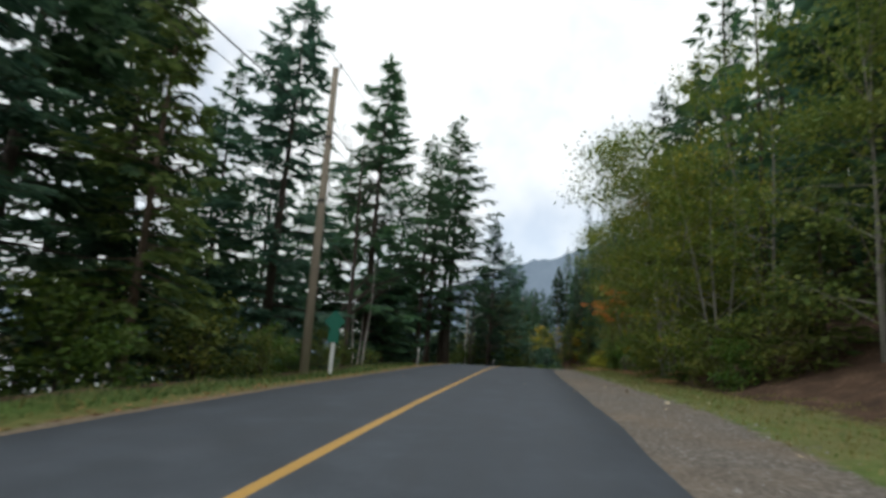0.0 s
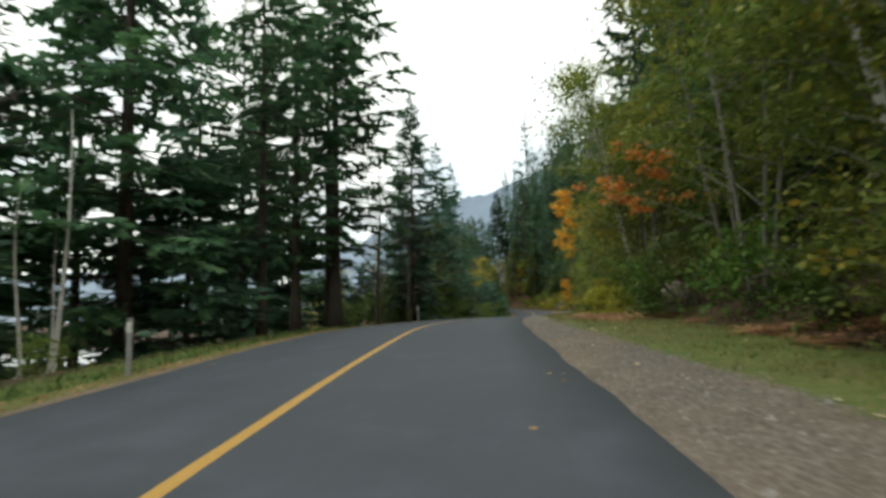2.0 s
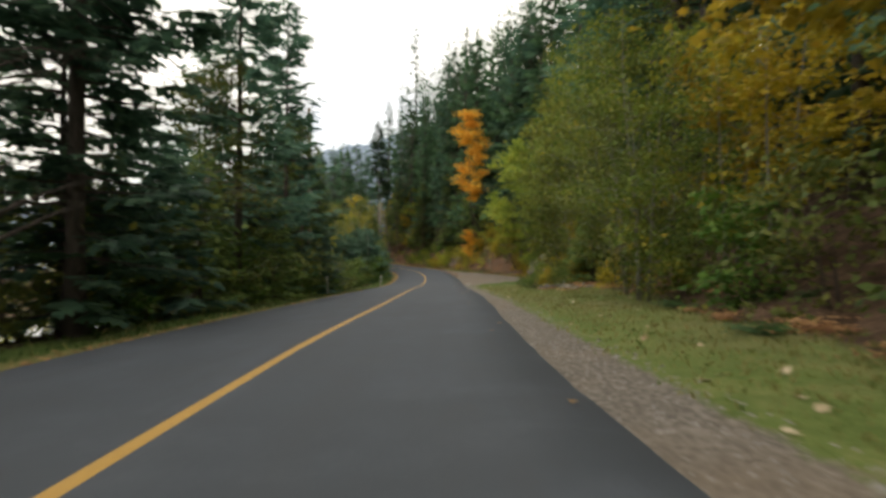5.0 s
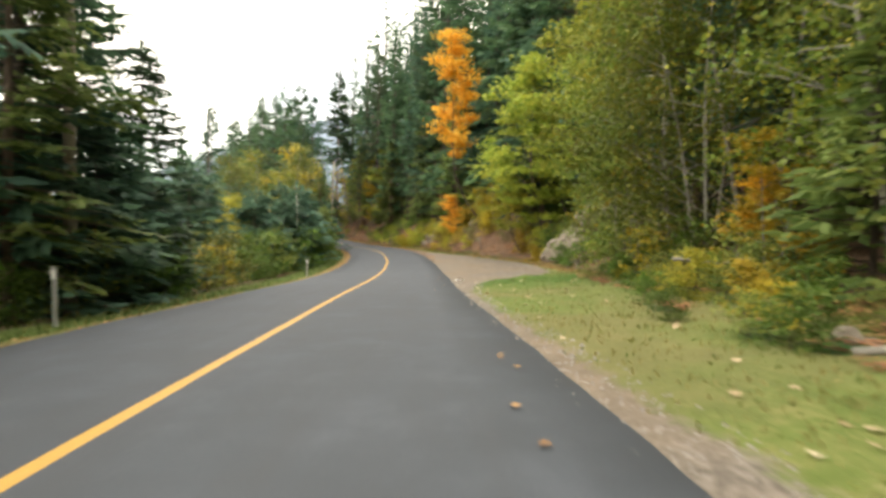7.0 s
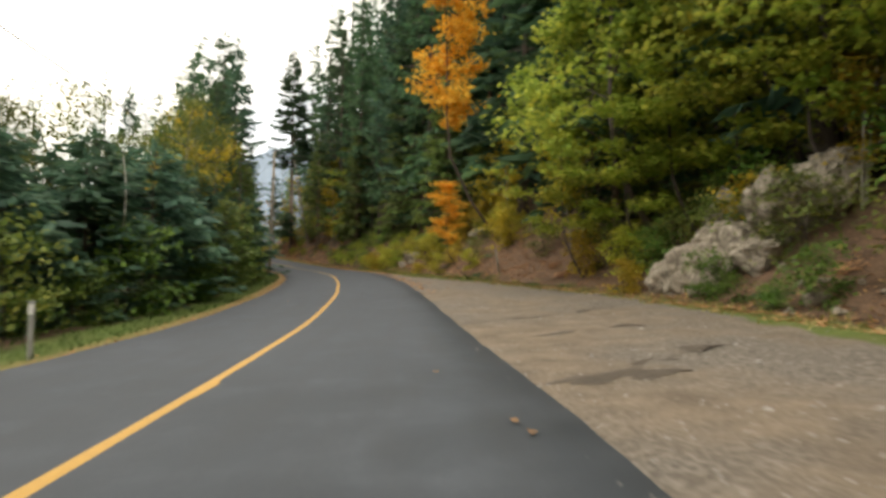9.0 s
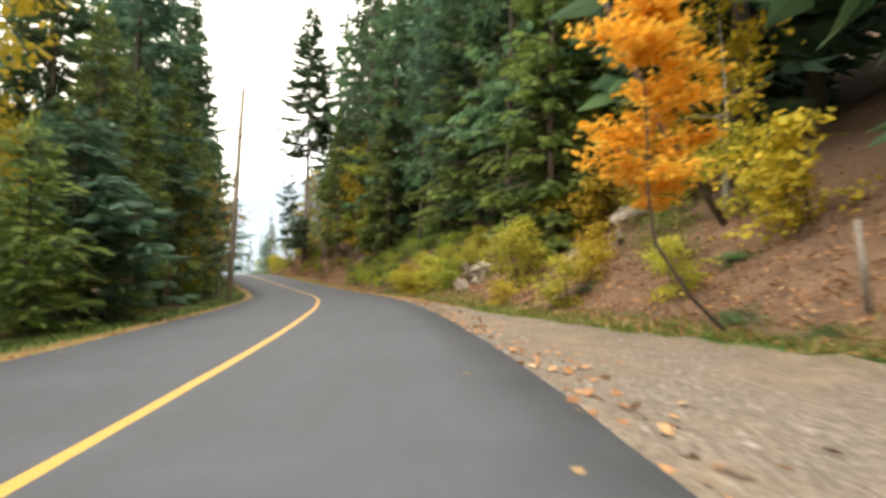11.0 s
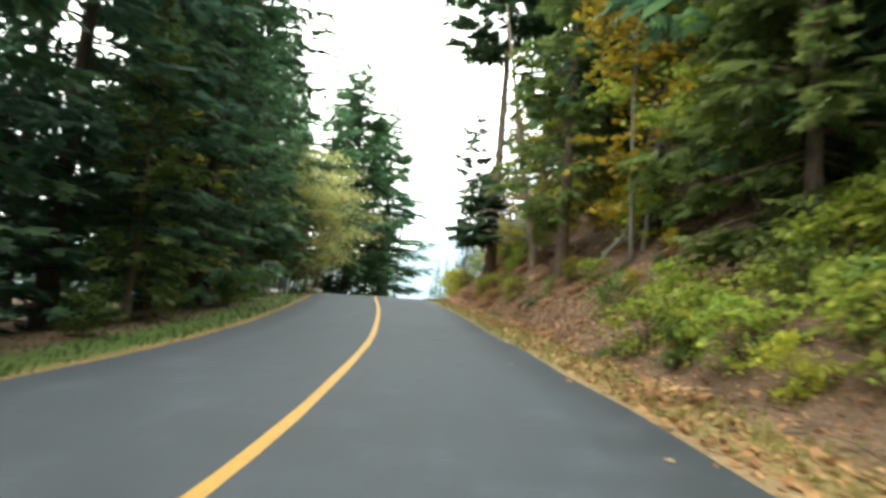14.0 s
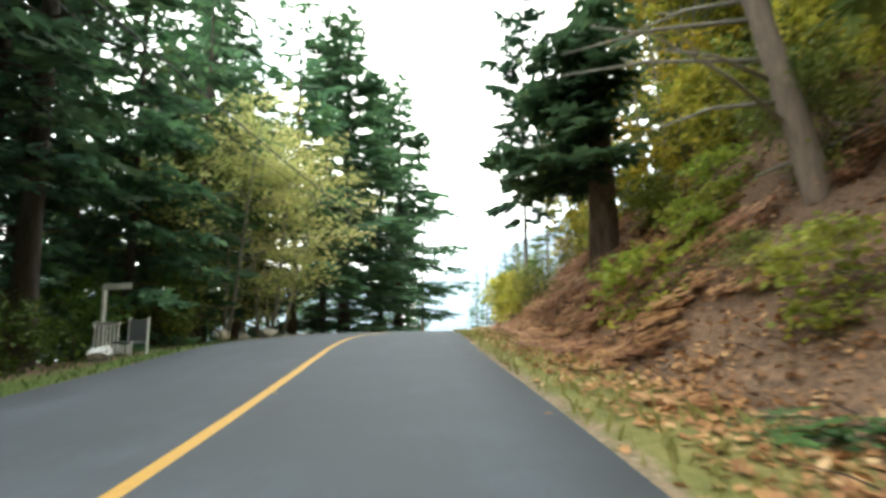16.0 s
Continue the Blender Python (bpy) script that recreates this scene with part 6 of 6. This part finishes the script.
def fallen(name, label, material, count, seed, where, lo, hi, flat, faces):
    p, rng = scattered(count, seed, where)
    p[:, 2] += .02
    w = rng.uniform(0, 6.28, count)
    size = rng.uniform(lo, hi, count)[:, None]
    along = unit(np.stack([np.cos(w), np.sin(w), rng.normal(0, .3, count)], 1)) * size
    n = unit(np.stack([rng.normal(0, .35, count), rng.normal(0, .35, count), np.ones(count)], 1))
    s = Soup()
    sheets(s, p, along, unit(np.cross(along, n)) * size, flat, faces, -.1)
    tagged(new(name, s.mesh(name, material)), label, "leaves", kind="stuff")


def on_bank(rng):
    y = rng.uniform(100, 198)
    u = float(foot(y)) - .8 + abs(rng.normal(0, 1.4 if rng.random() < .6 else 3.5))
    return y, u


def at_edge(rng):
    y = rng.uniform(118, 196)
    if y > 148 and rng.random() < .5:
        return None
    return y, float(right_edge(y)) + abs(rng.normal(.1, .6))


def on_verge(rng):
    y = rng.uniform(4, 96)
    return y, rng.uniform(4.2, 9)


def on_left(rng):
    y = 200 - 196 * rng.random() ** 1.5
    return y, -3.4 - abs(rng.normal(0, .32))


fallen("fallen_leaves", "brown and tawny leaves lying on the bank", LITTER, 26000, 81, on_bank, .06, .15, LEAF_V, LEAF_F)


def on_open_bank(rng):
    y = rng.uniform(122, 151)
    return y, float(foot(y)) - .3 + abs(rng.normal(0, 3.2))


fallen("fallen_leaves", "tawny leaves thickly strewn over the open bank", LITTER, 9000, 88, on_open_bank, .07, .16, LEAF_V, LEAF_F)


def on_last_bank(rng):
    y = rng.uniform(171, 197)
    return y, float(foot(y)) - .4 + abs(rng.normal(0, 2.6))


fallen("fallen_leaves", "curled russet and tawny leaves on the shady bank", LITTER, 11000, 89, on_last_bank, .05, .11, MAPLE_V, MAPLE_F)
fallen("fallen_leaves", "large tawny maple leaves along the gravel edge", LITTER, 620, 82, at_edge, .08, .15, MAPLE_V, MAPLE_F)
fallen("fallen_leaves", "pale leaves scattered over the grass verge", PALE_LEAVES, 330, 83, on_verge, .08, .16, MAPLE_V, MAPLE_F)
fallen("fallen_leaves", "brown leaves and needles along the road edge", LITTER, 6500, 84, on_left, .04, .1, LEAF_V, LEAF_F)


def on_road(rng):
    y = rng.uniform(5, 190)
    return y, rng.choice([-1, 1]) * (3.3 - abs(rng.normal(0, .5)))


p_road, rng_road = scattered(90, 85, on_road)
p_road[:2, :2] = (8.3, 181.9), (9.7, 177.4)
p_road[:, 2] = road_z(p_road[:, 1]) + bank(p_road[:, 1]) * (p_road[:, 0] - road_x(p_road[:, 1])) + .042
s_road = Soup()
w_road = rng_road.uniform(0, 6.28, 90)
al = np.stack([np.cos(w_road), np.sin(w_road), 0 * w_road], 1) * .1
sheets(s_road, p_road, al, np.stack([-al[:, 1], al[:, 0], al[:, 2]], 1), MAPLE_V, MAPLE_F, -.08)
tagged(new("fallen_leaves", s_road.mesh("fallen_leaves", LITTER)), "single leaves lying on the asphalt", "leaves", kind="stuff")


def on_gravel(rng):
    y = rng.uniform(0, 132)
    u = rng.uniform(3.45, float(verge(y)) + .3)
    return y, u


p_g, rng_g = scattered(7000, 86, on_gravel)
size = rng_g.uniform(.008, .03, 7000)[:, None, None] * (1 + 1.2 * (rng_g.random(7000) > .96))[:, None, None]
octa = np.array([(1, 0, 0), (0, 1, 0), (-1, 0, 0), (0, -1, 0), (0, 0, .7), (0, 0, -.5)])
jag = octa[None] * rng_g.uniform(.6, 1.3, (7000, 6, 1))
s_g = Soup()
s_g.many(p_g[:, None] + jag * size, [(0, 1, 4), (1, 2, 4), (2, 3, 4), (3, 0, 4)])
STONE = plain("gravel_stone", (.14, .13, .115), (.42, .39, .35), 7, .95, 0, .3, .005)
tagged(new("gravel", s_g.mesh("gravel", STONE)), "loose grey gravel along the road edge", "gravel", kind="stuff")


def twig_place(rng):
    y = rng.uniform(62, 198)
    return y, float(foot(y)) + abs(rng.normal(0, 2.2)) - .3


p_t, rng_t = scattered(2300, 87, twig_place)
s_t = Soup()
for q in p_t:
    d = rng_t.normal(0, .35, 3) * (1, 1, .35)
    s_t.tube([q + (0, 0, .03), q + d * .5 + (0, 0, .07), q + d + (0, 0, .03)], [.009, .007, .003], 3, False)
tagged(new("twigs", s_t.mesh("twigs", BROWN_WOOD)), "dead twigs and stems lying on the bank", "twigs", kind="stuff")


# dark wet hollows in the gravel pull-out
def hollow(x, y, rx, ry, turn, seed):
    rng = np.random.default_rng(seed)
    n = 26
    w = np.linspace(0, 2 * math.pi, n, endpoint=False)
    r = 1 + .28 * np.sin(w * 3 + seed) + .16 * np.sin(w * 7 + seed * 2) + rng.normal(0, .05, n)
    px, py = r * rx * np.cos(w), r * ry * np.sin(w)
    c, s_ = math.cos(turn), math.sin(turn)
    px, py = x + c * px - s_ * py, y + s_ * px + c * py
    xs, ys = np.concatenate([px, (px + x) / 2, [x]]), np.concatenate([py, (py + y) / 2, [y]])
    v = np.stack([xs, ys, lie(xs, ys) + np.concatenate([np.full(n, .004), np.full(n, .012), [.012]])], 1)
    f = [(i, (i + 1) % n, n + (i + 1) % n, n + i) for i in range(n)] + [(n + i, n + (i + 1) % n, 2 * n) for i in range(n)]
    tagged(new("mud_patch", mesh_of("mud_patch", v, f, MUD, True)), "dark wet muddy hollow in the gravel", "mud", "mud patches")


MUD = plain("wet_mud", (.05, .04, .031), (.12, .095, .072), 3.5, .6, 0, .5, .01)
for i, (x, y, rx, ry) in enumerate(((14.2, 100.3, .6, .22), (14.9, 100.2, .5, .2), (15.4, 101.0, .4, .16), (16.6, 101.6, .6, .22), (15.9, 104.6, .5, .16), (18.2, 105.4, .6, .2), (17.0, 108.2, .7, .2), (15.2, 107.6, .5, .14), (19.6, 109.6, .7, .2))):
    hollow(x, y, rx, ry, .3, i + 1)
